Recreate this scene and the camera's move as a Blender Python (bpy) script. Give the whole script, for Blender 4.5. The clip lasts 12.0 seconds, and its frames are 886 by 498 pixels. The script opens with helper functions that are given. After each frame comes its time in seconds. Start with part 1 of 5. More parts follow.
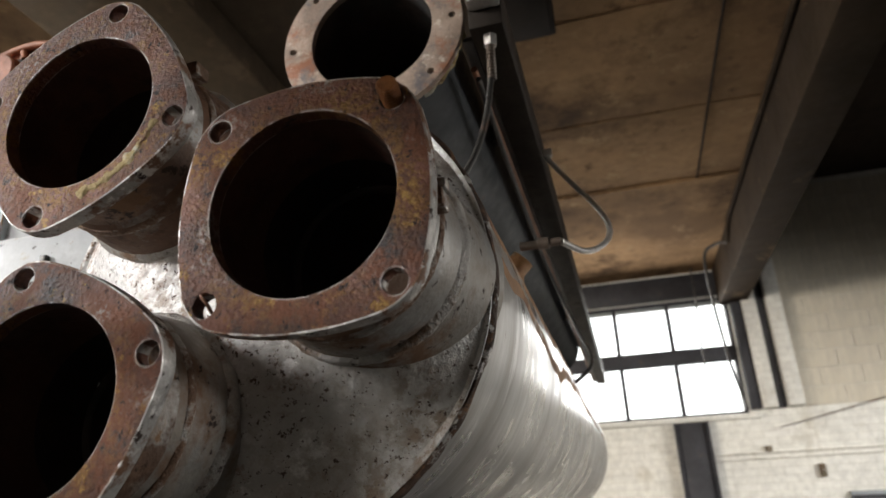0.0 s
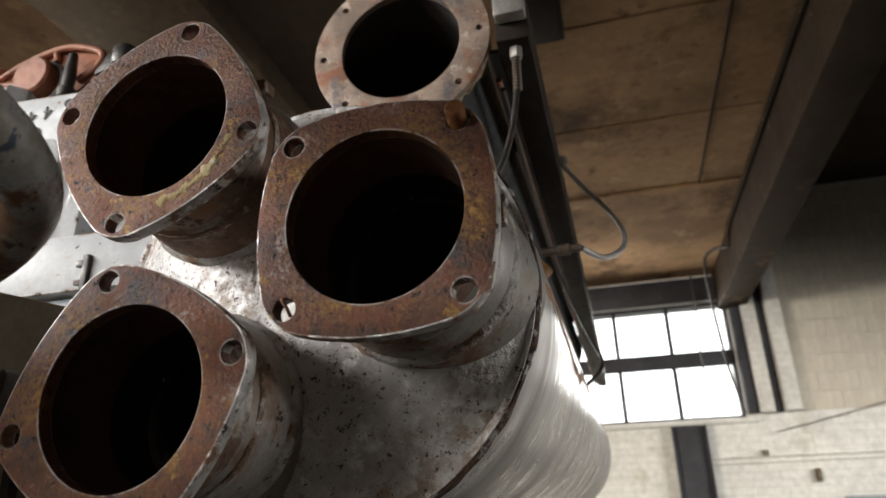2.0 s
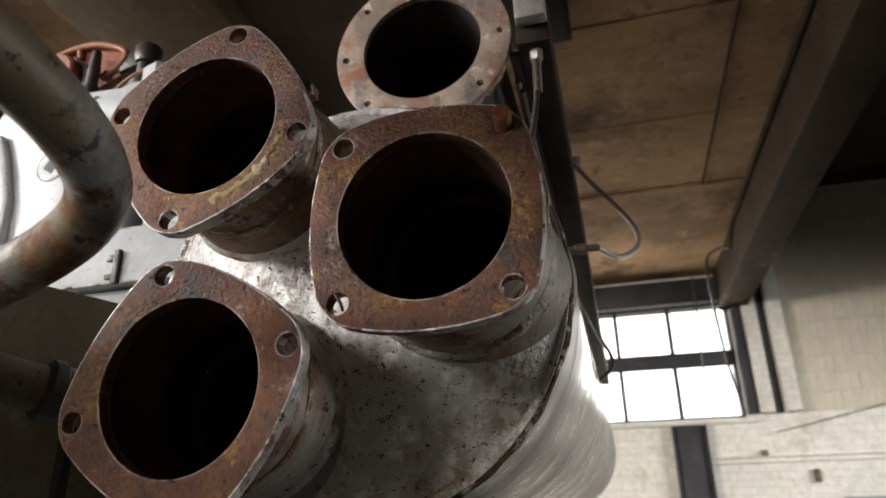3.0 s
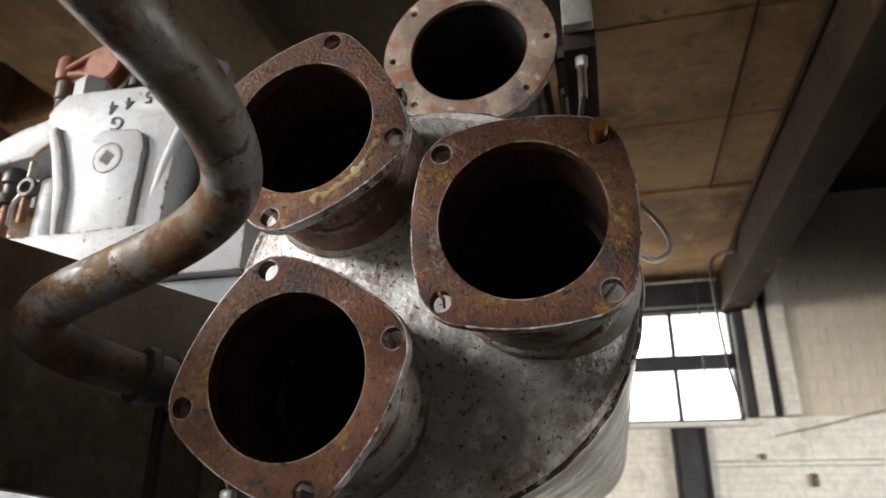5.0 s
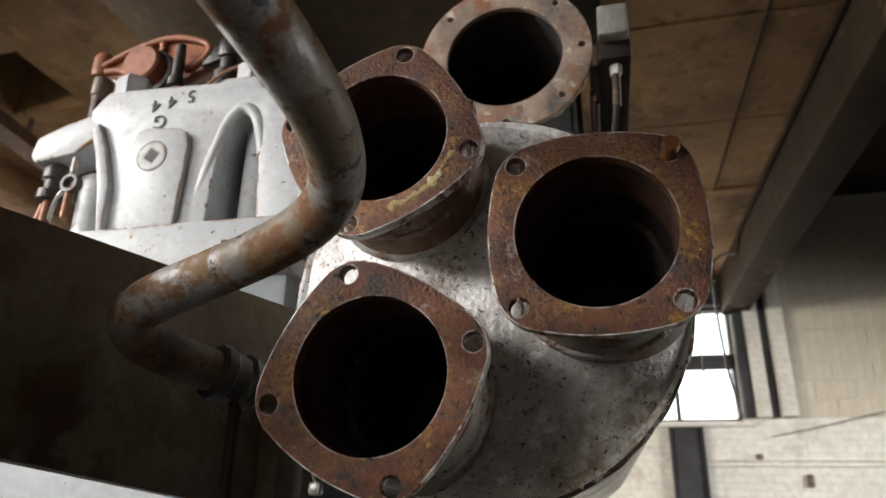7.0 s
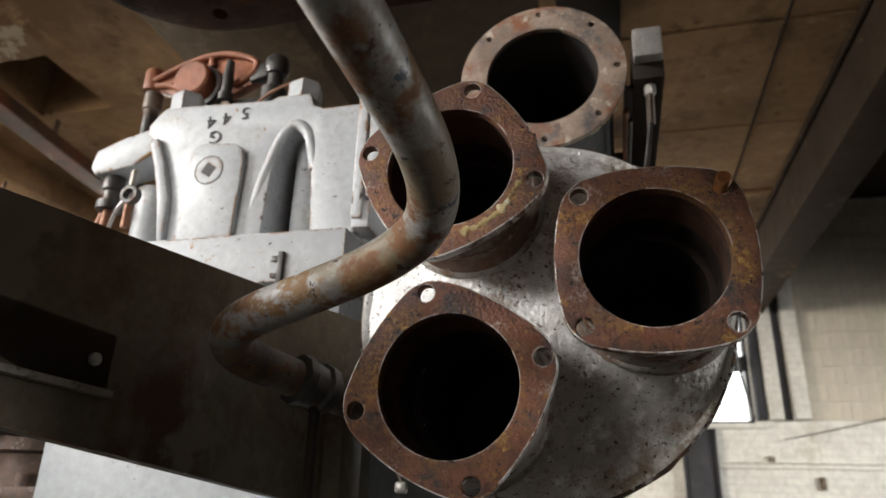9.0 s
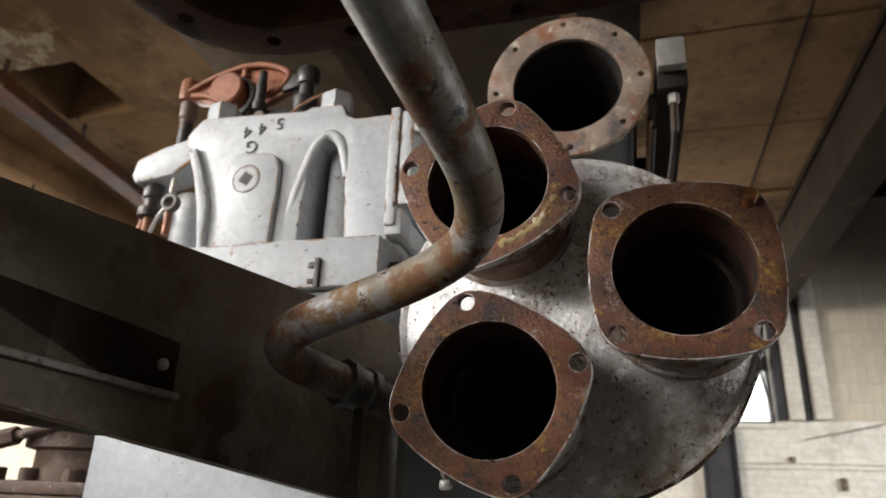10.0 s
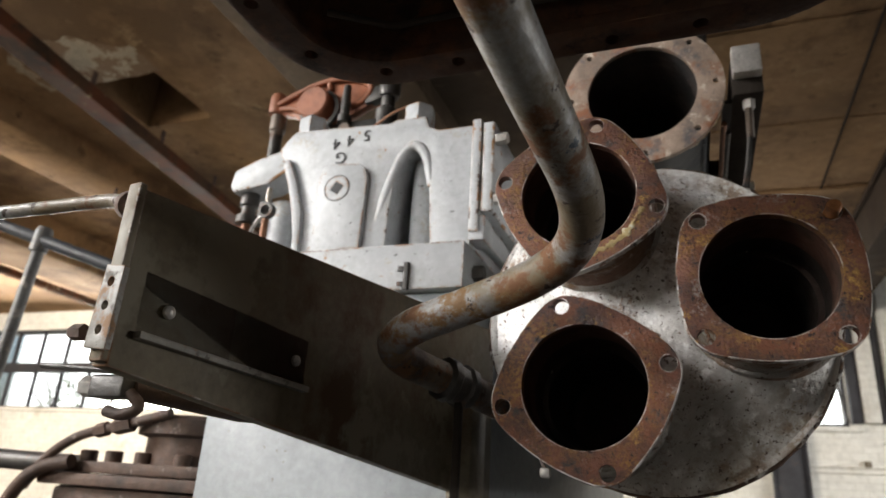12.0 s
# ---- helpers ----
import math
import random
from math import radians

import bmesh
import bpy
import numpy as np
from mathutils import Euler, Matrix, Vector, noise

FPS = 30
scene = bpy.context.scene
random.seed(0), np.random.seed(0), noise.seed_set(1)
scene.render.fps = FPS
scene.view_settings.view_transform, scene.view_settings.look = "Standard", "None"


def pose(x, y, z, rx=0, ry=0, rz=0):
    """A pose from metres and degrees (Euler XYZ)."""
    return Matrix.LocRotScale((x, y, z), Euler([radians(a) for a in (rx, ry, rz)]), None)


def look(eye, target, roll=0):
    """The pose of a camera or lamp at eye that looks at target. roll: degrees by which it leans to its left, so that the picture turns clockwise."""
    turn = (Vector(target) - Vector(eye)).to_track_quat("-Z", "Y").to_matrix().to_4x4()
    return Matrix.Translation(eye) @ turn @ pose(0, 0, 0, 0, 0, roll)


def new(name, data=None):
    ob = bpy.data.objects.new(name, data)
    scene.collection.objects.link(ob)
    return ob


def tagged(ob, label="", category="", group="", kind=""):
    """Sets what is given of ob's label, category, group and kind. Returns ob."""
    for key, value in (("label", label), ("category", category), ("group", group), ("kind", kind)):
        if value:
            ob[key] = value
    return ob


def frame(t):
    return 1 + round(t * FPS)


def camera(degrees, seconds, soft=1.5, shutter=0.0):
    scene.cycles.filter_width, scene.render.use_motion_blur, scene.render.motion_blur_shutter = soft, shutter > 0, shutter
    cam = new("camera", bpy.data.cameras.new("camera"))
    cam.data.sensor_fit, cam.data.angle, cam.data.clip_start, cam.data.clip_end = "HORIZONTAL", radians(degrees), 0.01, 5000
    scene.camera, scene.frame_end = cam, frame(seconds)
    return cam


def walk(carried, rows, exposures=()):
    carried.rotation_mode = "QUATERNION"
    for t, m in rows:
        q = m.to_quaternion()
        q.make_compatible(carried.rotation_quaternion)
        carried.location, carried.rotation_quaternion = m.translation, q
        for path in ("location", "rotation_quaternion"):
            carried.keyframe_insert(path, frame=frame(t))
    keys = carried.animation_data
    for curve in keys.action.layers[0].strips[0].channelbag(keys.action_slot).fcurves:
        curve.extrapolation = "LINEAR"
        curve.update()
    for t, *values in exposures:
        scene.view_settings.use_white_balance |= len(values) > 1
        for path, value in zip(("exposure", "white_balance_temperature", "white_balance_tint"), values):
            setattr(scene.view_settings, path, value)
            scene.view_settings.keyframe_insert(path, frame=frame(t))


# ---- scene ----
cam = camera(67.3, 12.0)
PATH = [
    (0, (0.01, 0.017, 1.526), (-0.457, 1.819, 2.258), -2.6),
    (0.5, (0.004, 0.007, 1.525), (-0.461, 1.809, 2.257), -2.5),
    (1, (-0.005, -0.005, 1.524), (-0.467, 1.798, 2.255), -2.3),
    (1.5, (-0.013, -0.019, 1.523), (-0.476, 1.785, 2.254), -2.1),
    (2, (-0.025, -0.033, 1.521), (-0.485, 1.77, 2.252), -1.8),
    (2.5, (-0.038, -0.048, 1.519), (-0.498, 1.757, 2.247), -1.4),
    (3, (-0.055, -0.062, 1.514), (-0.514, 1.744, 2.24), -1.3),
    (5, (-0.126, -0.111, 1.508), (-0.581, 1.7, 2.224), 0.1),
    (5.5, (-0.143, -0.119, 1.507), (-0.595, 1.693, 2.222), 0.2),
    (6, (-0.158, -0.131, 1.507), (-0.607, 1.683, 2.219), 0.6),
    (6.5, (-0.172, -0.143, 1.507), (-0.619, 1.673, 2.217), 0.7),
    (7, (-0.187, -0.158, 1.507), (-0.633, 1.661, 2.211), 1.0),
    (9, (-0.231, -0.237, 1.506), (-0.703, 1.577, 2.205), 1.7),
    (9.5, (-0.237, -0.258, 1.502), (-0.729, 1.551, 2.199), 1.9),
    (10, (-0.245, -0.285, 1.504), (-0.763, 1.518, 2.197), 2.1),
    (10.5, (-0.252, -0.309, 1.502), (-0.808, 1.482, 2.196), 2.4),
    (11, (-0.261, -0.331, 1.501), (-0.858, 1.447, 2.194), 2.8),
    (11.5, (-0.265, -0.349, 1.496), (-0.907, 1.416, 2.185), 3.3),
    (12, (-0.271, -0.368, 1.49), (-0.949, 1.388, 2.168), 3.6),
]
walk(cam, [(t, look(eye, target, roll)) for t, eye, target, roll in PATH])

# depth of field of the close lens
cam.data.dof.use_dof = True
cam.data.dof.focus_distance = 0.62
cam.data.dof.aperture_fstop = 7.6

# ---- world, lamps ----
world = bpy.data.worlds.new("world")
scene.world = world
world.use_nodes = True
sky = world.node_tree.nodes.new("ShaderNodeTexSky")
sky.sky_type = "NISHITA"
sky.sun_disc = False
sky.sun_elevation, sky.sun_rotation = radians(38), radians(215)
sky.air_density, sky.dust_density = 1.0, 4.0
world.node_tree.links.new(sky.outputs[0], world.node_tree.nodes["Background"].inputs[0])
world.node_tree.nodes["Background"].inputs[1].default_value = 0.15
sun = new("sun", bpy.data.lights.new("sun", "SUN"))
sun.data.energy, sun.data.angle, sun.data.color = 0.8, radians(12), (1.0, 0.95, 0.88)
sun.matrix_basis = look((-12, -16, 14), (0, 0, 1))


def area_lamp(name, eye, target, w, h, power, spread=170, tint=(1, 0.97, 0.93)):
    """An area lamp: daylight at a window's opening, or light added out of view."""
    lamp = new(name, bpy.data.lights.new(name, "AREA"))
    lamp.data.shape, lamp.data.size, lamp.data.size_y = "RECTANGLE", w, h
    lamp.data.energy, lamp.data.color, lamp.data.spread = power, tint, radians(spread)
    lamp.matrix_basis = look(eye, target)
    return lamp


# unseen overhead lamp, added for the key light from the upper left
area_lamp("added_key_upper_left", (-6.0, -2.3, 4.15), (-0.4, 0.6, 1.7), 1.3, 1.3, 54, 60, (1, 0.98, 0.96))
area_lamp("window_daylight_back", (-4.1, -5.9, 3.1), (-0.5, 0.6, 1.6), 2.6, 1.2, 26, 60, (1, 0.98, 0.96))
# no window seen here: lamp added to brighten the stubs' right flanks
area_lamp("added_fill_right_near", (5.9, 3.4, 2.0), (0.1, 1.0, 1.6), 1.6, 1.25, 9, 40)
# unseen warm lamp, added and aimed up to brighten the left ceiling and wall
area_lamp("added_fill_back_left", (-10.3, -5.9, 3.05), (-7.5, 6.0, 3.3), 4.0, 1.25, 620, 76, (1, 0.90, 0.76))
# added from an unseen side to lift the lower right of the far wall
area_lamp("added_fill_right", (5.9, 4.2, 2.5), (1.5, 8.0, 1.0), 4.6, 1.25, 58, 64)
area_lamp("window_daylight_far_a", (-1.0, 7.9, 3.05), (-1.0, 0, 2.2), 4.4, 1.25, 60)
area_lamp("window_daylight_far_b", (-10.0, 7.9, 3.0), (-8.0, 0, 3.4), 5.5, 1.25, 440, 112)


# ---- materials ----
def surf(name, base, rough, metal=0.0, spots=(), bump=(60, 0.15), var=0.2, var_scale=6.0, stretch=None, edge=None, spec=0.5, ring=None):
    """A worn surface: base colour with broad and fine variation, then layers of stains
    (colour, scale, threshold, softness, roughness, metal, and optionally the scale of a grain that breaks the stain
    up).
    ring: (centre, inner radius, outer radius, colour, grain scale, least cover) of a patch that fades out from its
    centre, such as gasket crust."""
    m = bpy.data.materials.new(name)
    m.use_nodes = True
    nt = m.node_tree
    N, L = nt.nodes, nt.links
    p = N["Principled BSDF"]
    p.inputs["Specular IOR Level"].default_value = spec
    co = N.new("ShaderNodeTexCoord").outputs["Object"]
    if stretch:
        mp = N.new("ShaderNodeMapping")
        mp.inputs["Scale"].default_value = stretch
        L.new(co, mp.inputs[0])
        co_s = mp.outputs[0]
    else:
        co_s = co

    def nz(scale, detail=6, src=None, rough_=0.6):
        n = N.new("ShaderNodeTexNoise")
        n.inputs["Scale"].default_value, n.inputs["Detail"].default_value = scale, detail
        n.inputs["Roughness"].default_value = rough_
        L.new(src or co, n.inputs["Vector"])
        return n.outputs["Fac"]

    def rng(v, a, b, c, d):
        r = N.new("ShaderNodeMapRange")
        for k, val in enumerate((a, b, c, d)):
            r.inputs[k + 1].default_value = val
        L.new(v, r.inputs[0])
        return r.outputs[0]

    def mix(f, a, b, kind="RGBA"):
        x = N.new("ShaderNodeMix")
        x.data_type = kind
        ins = (6, 7, 2) if kind == "RGBA" else (2, 3, 0)
        L.new(f, x.inputs[0])
        for i, v in ((ins[0], a), (ins[1], b)):
            if isinstance(v, (tuple, float, int)):
                x.inputs[i].default_value = (*v, 1) if isinstance(v, tuple) else v
            else:
                L.new(v, x.inputs[i])
        return x.outputs[ins[2]]

    lo = tuple(c * (1 - var) for c in base)
    hi = tuple(min(1, c * (1 + var)) for c in base)
    col = mix(rng(nz(var_scale, 5, co_s), 0.35, 0.65, 0, 1), lo, hi)
    grain = rng(nz(var_scale * 14, 4, co_s), 0.3, 0.7, 0, 1)
    g = N.new("ShaderNodeMix")
    g.data_type, g.blend_type = "RGBA", "MULTIPLY"
    g.inputs[0].default_value = 0.5
    L.new(col, g.inputs[6])
    gr = N.new("ShaderNodeMix")
    gr.data_type = "RGBA"
    L.new(grain, gr.inputs[0])
    gr.inputs[6].default_value, gr.inputs[7].default_value = (0.62, 0.62, 0.62, 1), (1.1, 1.1, 1.1, 1)
    L.new(gr.outputs[2], g.inputs[7])
    col = g.outputs[2]
    ro = rng(nz(var_scale * 5, 4), 0.3, 0.7, max(0, rough - 0.1), min(1, rough + 0.1))
    me = None
    height = rng(nz(bump[0], 6), 0, 1, 0, 1)

    def times(a, b):
        x = N.new("ShaderNodeMath")
        x.operation = "MULTIPLY"
        L.new(a, x.inputs[0])
        L.new(b, x.inputs[1])
        return x.outputs[0]

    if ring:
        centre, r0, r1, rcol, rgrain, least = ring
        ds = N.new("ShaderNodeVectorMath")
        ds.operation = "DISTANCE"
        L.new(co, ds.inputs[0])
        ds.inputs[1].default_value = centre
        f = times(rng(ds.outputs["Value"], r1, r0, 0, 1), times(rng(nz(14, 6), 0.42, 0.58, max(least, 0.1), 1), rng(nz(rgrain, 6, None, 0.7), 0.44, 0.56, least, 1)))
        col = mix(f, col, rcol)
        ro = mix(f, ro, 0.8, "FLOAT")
    for c, sc, th, so, r2, m2, *fine in spots:
        f = rng(nz(sc, 7, co_s, 0.68), th, th + so, 0, 1)
        if fine:
            f = times(f, rng(nz(fine[0], 5, None, 0.7), 0.46, 0.56, 0, 1))
        col = mix(f, col, c)
        ro = mix(f, ro, r2, "FLOAT")
        me = mix(f, metal if me is None else me, m2, "FLOAT")
    if edge:
        ecol, erad, er, em = edge
        bv = N.new("ShaderNodeBevel")
        bv.samples = 4
        bv.inputs["Radius"].default_value = erad
        geo = N.new("ShaderNodeNewGeometry")
        dt = N.new("ShaderNodeVectorMath")
        dt.operation = "DOT_PRODUCT"
        L.new(bv.outputs[0], dt.inputs[0])
        L.new(geo.outputs["Normal"], dt.inputs[1])
        worn = rng(dt.outputs["Value"], 0.985, 0.9, 0, 1)
        patch = rng(nz(34, 6), 0.47, 0.55, 0, 1)
        f = times(worn, patch)
        col = mix(f, col, ecol)
        ro = mix(f, ro, er, "FLOAT")
        me = mix(f, metal if me is None else me, em, "FLOAT")
    L.new(col, p.inputs["Base Color"])
    L.new(ro, p.inputs["Roughness"])
    if me is not None:
        L.new(me, p.inputs["Metallic"])
    else:
        p.inputs["Metallic"].default_value = metal
    b = N.new("ShaderNodeBump")
    b.inputs["Strength"].default_value, b.inputs["Distance"].default_value = bump[1], 0.004
    L.new(height, b.inputs["Height"])
    L.new(b.outputs[0], p.inputs["Normal"])
    return m


RUST, OCHRE, DARKRUST = (0.115, 0.045, 0.026), (0.33, 0.19, 0.055), (0.035, 0.018, 0.013)


def flange_steel(centre):
    """Rusted flange plate with ochre gasket crust round its bore and grey scale showing through."""
    return surf("rusty_flange_steel", (0.142, 0.056, 0.036), 0.55, 0.15, [
        ((0.072, 0.041, 0.035), 15, 0.49, 0.16, 0.5, 0.2), ((0.05, 0.042, 0.042), 30, 0.56, 0.08, 0.42, 0.3),
        ((0.26, 0.13, 0.036), 20, 0.52, 0.10, 0.8, 0.0, 190), ((0.42, 0.25, 0.065), 40, 0.59, 0.06, 0.8, 0.0, 300),
        ((0.17, 0.062, 0.03), 34, 0.51, 0.10, 0.75, 0.0), ((0.34, 0.30, 0.275), 17, 0.575, 0.10, 0.42, 0.3, 300),
        ((0.03, 0.018, 0.016), 120, 0.61, 0.03, 0.8, 0.0)],
        (260, 0.75), 0.38, 22, None, ((0.78, 0.76, 0.73), 0.003, 0.35, 0.25), 0.5, (centre, 0.078, 0.100, (0.27, 0.15, 0.05), 170, 0.0))


M_flange_edge = surf("worn_steel_edge", (0.50, 0.48, 0.45), 0.38, 0.25, [((0.20, 0.105, 0.06), 26, 0.50, 0.07, 0.7, 0.1), ((0.74, 0.72, 0.69), 60, 0.55, 0.06, 0.3, 0.3), (DARKRUST, 90, 0.585, 0.05, 0.8, 0.0)], (120, 0.5), 0.3, 30)
M_ring = surf("pale_rusty_ring", (0.33, 0.25, 0.195), 0.55, 0.2, [
    ((0.24, 0.10, 0.05), 12, 0.51, 0.1, 0.75, 0.0), ((0.13, 0.115, 0.115), 17, 0.52, 0.1, 0.5, 0.2), ((0.5, 0.42, 0.34), 40, 0.58, 0.06, 0.6, 0.0)], (140, 0.35), 0.3, 16)
M_stub = surf("scaled_grey_pipe", (0.40, 0.385, 0.36), 0.42, 0.3, [
    ((0.25, 0.215, 0.175), 5, 0.46, 0.12, 0.5, 0.2), ((0.19, 0.105, 0.058), 8, 0.515, 0.10, 0.75, 0.0), (DARKRUST, 55, 0.60, 0.05, 0.8, 0.0)], (90, 0.3), 0.25, 10)
M_weld = surf("rusty_weld_bead", (0.20, 0.115, 0.07), 0.6, 0.3, [((0.42, 0.40, 0.37), 40, 0.50, 0.10, 0.4, 0.7)], (220, 0.8), 0.35, 40)
M_seam = surf("dark_rusty_seam", (0.075, 0.042, 0.026), 0.7, 0.1, [((0.55, 0.53, 0.50), 34, 0.57, 0.06, 0.4, 0.4), ((0.20, 0.10, 0.045), 50, 0.54, 0.08, 0.8, 0.0)], (220, 0.9), 0.35, 40)
M_baseweld = surf("painted_weld_ring", (0.46, 0.44, 0.41), 0.4, 0.3, [((0.20, 0.12, 0.07), 16, 0.50, 0.10, 0.7, 0.0), ((0.07, 0.045, 0.03), 60, 0.58, 0.05, 0.8, 0.0)], (200, 0.8), 0.25, 24)
M_throat = surf("rusty_pipe_throat", (0.085, 0.038, 0.023), 0.75, 0.0, [((0.045, 0.026, 0.018), 14, 0.48, 0.14, 0.85, 0.0)], (90, 0.4), 0.3, 12)
M_stubrust = surf("rust_coated_pipe", (0.16, 0.085, 0.05), 0.65, 0.15, [((0.28, 0.26, 0.24), 14, 0.55, 0.1, 0.5, 0.4), ((0.07, 0.035, 0.02), 25, 0.52, 0.1, 0.8, 0.0)], (120, 0.4), 0.3, 9)
M_neck = surf("rust_streaked_neck", (0.17, 0.10, 0.065), 0.55, 0.1, [((0.40, 0.385, 0.36), 9, 0.50, 0.08, 0.42, 0.3), ((0.24, 0.13, 0.06), 18, 0.53, 0.08, 0.75, 0.0), ((0.05, 0.03, 0.02), 45, 0.58, 0.05, 0.8, 0.0)], (120, 0.6), 0.3, 14)
M_drum = surf("brushed_aluminium_sheet", (0.56, 0.555, 0.545), 0.28, 0.85, [
    ((0.36, 0.345, 0.325), 2.2, 0.46, 0.22, 0.42, 0.6), ((0.30, 0.25, 0.20), 1.3, 0.56, 0.14, 0.55, 0.3), ((0.74, 0.73, 0.72), 5.0, 0.55, 0.12, 0.26, 0.7), ((0.13, 0.09, 0.065), 26, 0.66, 0.06, 0.7, 0.1)],
    (50, 0.06), 0.18, 3.5, (0.7, 5.0, 0.7))
M_dome = surf("silver_painted_casting", (0.73, 0.725, 0.71), 0.33, 0.25, [
    ((0.42, 0.40, 0.375), 6, 0.48, 0.12, 0.45, 0.2), ((0.80, 0.79, 0.77), 26, 0.56, 0.08, 0.3, 0.25), ((0.27, 0.205, 0.15), 4.5, 0.49, 0.14, 0.6, 0.1, 50), ((0.085, 0.052, 0.036), 170, 0.595, 0.03, 0.75, 0.0),
    ((0.20, 0.11, 0.06), 10, 0.53, 0.12, 0.75, 0.0, 110), ((0.10, 0.065, 0.045), 70, 0.64, 0.03, 0.75, 0.0)], (110, 0.9), 0.2, 8, None, None, 0.5, ((-0.22, 0.55, 1.50), 0.06, 0.24, (0.30, 0.225, 0.16), 45, 0.35))
M_soot = surf("sooty_pipe_bore", (0.03, 0.017, 0.012), 0.9, 0.0, [((0.010, 0.009, 0.008), 9, 0.42, 0.2, 0.9, 0.0)], (80, 0.4), 0.3, 12)
M_head = surf("pale_grey_engine_paint", (0.50, 0.52, 0.535), 0.48, 0.0, [
    ((0.42, 0.44, 0.455), 5, 0.50, 0.15, 0.45, 0.0), ((0.40, 0.36, 0.29), 9, 0.60, 0.08, 0.7, 0.0, 120), ((0.33, 0.17, 0.07), 26, 0.64, 0.04, 0.7, 0.0),
    ((0.07, 0.06, 0.055), 60, 0.655, 0.015, 0.7, 0.0)], (40, 0.25), 0.06, 5, None, ((0.30, 0.15, 0.055), 0.010, 0.7, 0.0))
M_block = surf("blue_grey_block_paint", (0.27, 0.295, 0.31), 0.42, 0.0, [((0.235, 0.25, 0.255), 4, 0.52, 0.15, 0.5, 0.0), ((0.16, 0.14, 0.12), 60, 0.64, 0.02, 0.7, 0.0)], (40, 0.15), 0.08, 4)
M_dark = surf("dark_olive_brown_paint", (0.17, 0.142, 0.098), 0.55, 0.0, [
    ((0.10, 0.062, 0.038), 3.5, 0.52, 0.10, 0.7, 0.0), ((0.21, 0.185, 0.135), 2.2, 0.52, 0.03, 0.5, 0.0), ((0.17, 0.15, 0.12), 110, 0.66, 0.02, 0.6, 0.0)], (70, 0.15), 0.22, 7, None, ((0.20, 0.11, 0.06), 0.004, 0.7, 0.0), 0.2)
M_darkpipe = surf("dark_slate_paint", (0.04, 0.043, 0.048), 0.55, 0.0, [((0.09, 0.065, 0.05), 12, 0.62, 0.12, 0.7, 0.0), ((0.022, 0.023, 0.026), 5, 0.52, 0.12, 0.5, 0.0)], (60, 0.12), 0.25, 6, None, None, 0.18)
M_black = surf("black_rail_paint", (0.045, 0.037, 0.031), 0.5, 0.0, [((0.03, 0.022, 0.016), 14, 0.6, 0.1, 0.7, 0.0)], (60, 0.15), 0.3, 9, None, None, 0.06)
# ring darkens the pipe's far end: brown rust with its shade painted in
M_pipe = surf("chipped_grey_pipe_paint", (0.31, 0.31, 0.305), 0.30, 0.05, [
    ((0.15, 0.118, 0.074), 5.0, 0.455, 0.10, 0.5, 0.0), ((0.17, 0.095, 0.036), 7, 0.485, 0.09, 0.75, 0.0, 45), ((0.14, 0.06, 0.022), 14, 0.535, 0.06, 0.8, 0.0), ((0.045, 0.027, 0.018), 48, 0.60, 0.03, 0.8, 0.0),
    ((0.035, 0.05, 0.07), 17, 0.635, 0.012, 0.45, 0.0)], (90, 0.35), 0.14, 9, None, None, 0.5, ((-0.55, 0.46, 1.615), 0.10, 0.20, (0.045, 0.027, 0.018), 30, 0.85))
M_oxide = surf("red_oxide_paint", (0.33, 0.12, 0.06), 0.55, 0.0, [((0.18, 0.075, 0.045), 12, 0.55, 0.15, 0.7, 0.0)], (70, 0.25), 0.2, 10)
M_darkmetal = surf("oily_dark_steel", (0.07, 0.066, 0.062), 0.45, 0.5, [((0.12, 0.06, 0.035), 20, 0.58, 0.1, 0.75, 0.0)], (90, 0.3), 0.3, 14)
M_tappet = surf("worn_brown_steel", (0.16, 0.125, 0.10), 0.45, 0.3, [((0.10, 0.06, 0.04), 20, 0.54, 0.1, 0.7, 0.0)], (90, 0.25), 0.25, 14)
M_copper = surf("tarnished_copper_tube", (0.22, 0.10, 0.055), 0.5, 0.4, [], (90, 0.15), 0.25, 14)
M_bright = surf("dull_zinc_steel", (0.52, 0.50, 0.47), 0.35, 0.4, [((0.22, 0.14, 0.08), 30, 0.62, 0.1, 0.7, 0.1)], (90, 0.2), 0.2, 16)
M_stud = surf("rusty_brass_stud", (0.30, 0.12, 0.04), 0.5, 0.5, [((0.13, 0.06, 0.03), 60, 0.55, 0.1, 0.7, 0.1)], (200, 0.4), 0.3, 40)
M_rustpart = surf("brown_rusted_iron", (0.095, 0.056, 0.039), 0.65, 0.1, [
    ((0.055, 0.04, 0.034), 11, 0.52, 0.14, 0.75, 0.1), ((0.36, 0.30, 0.26), 16, 0.60, 0.06, 0.6, 0.1, 60)], (90, 0.6), 0.35, 12)
M_ceil = surf("smoke_stained_concrete", (0.35, 0.218, 0.116), 0.9, 0.0, [
    ((0.19, 0.117, 0.065), 0.8, 0.46, 0.16, 0.9, 0.0), ((0.078, 0.047, 0.028), 1.1, 0.54, 0.14, 0.9, 0.0), ((0.42, 0.285, 0.16), 3.0, 0.55, 0.12, 0.9, 0.0, 14), ((0.11, 0.068, 0.038), 5.0, 0.60, 0.10, 0.9, 0.0)], (9, 0.3), 0.25, 0.9, None, None, 0.1)
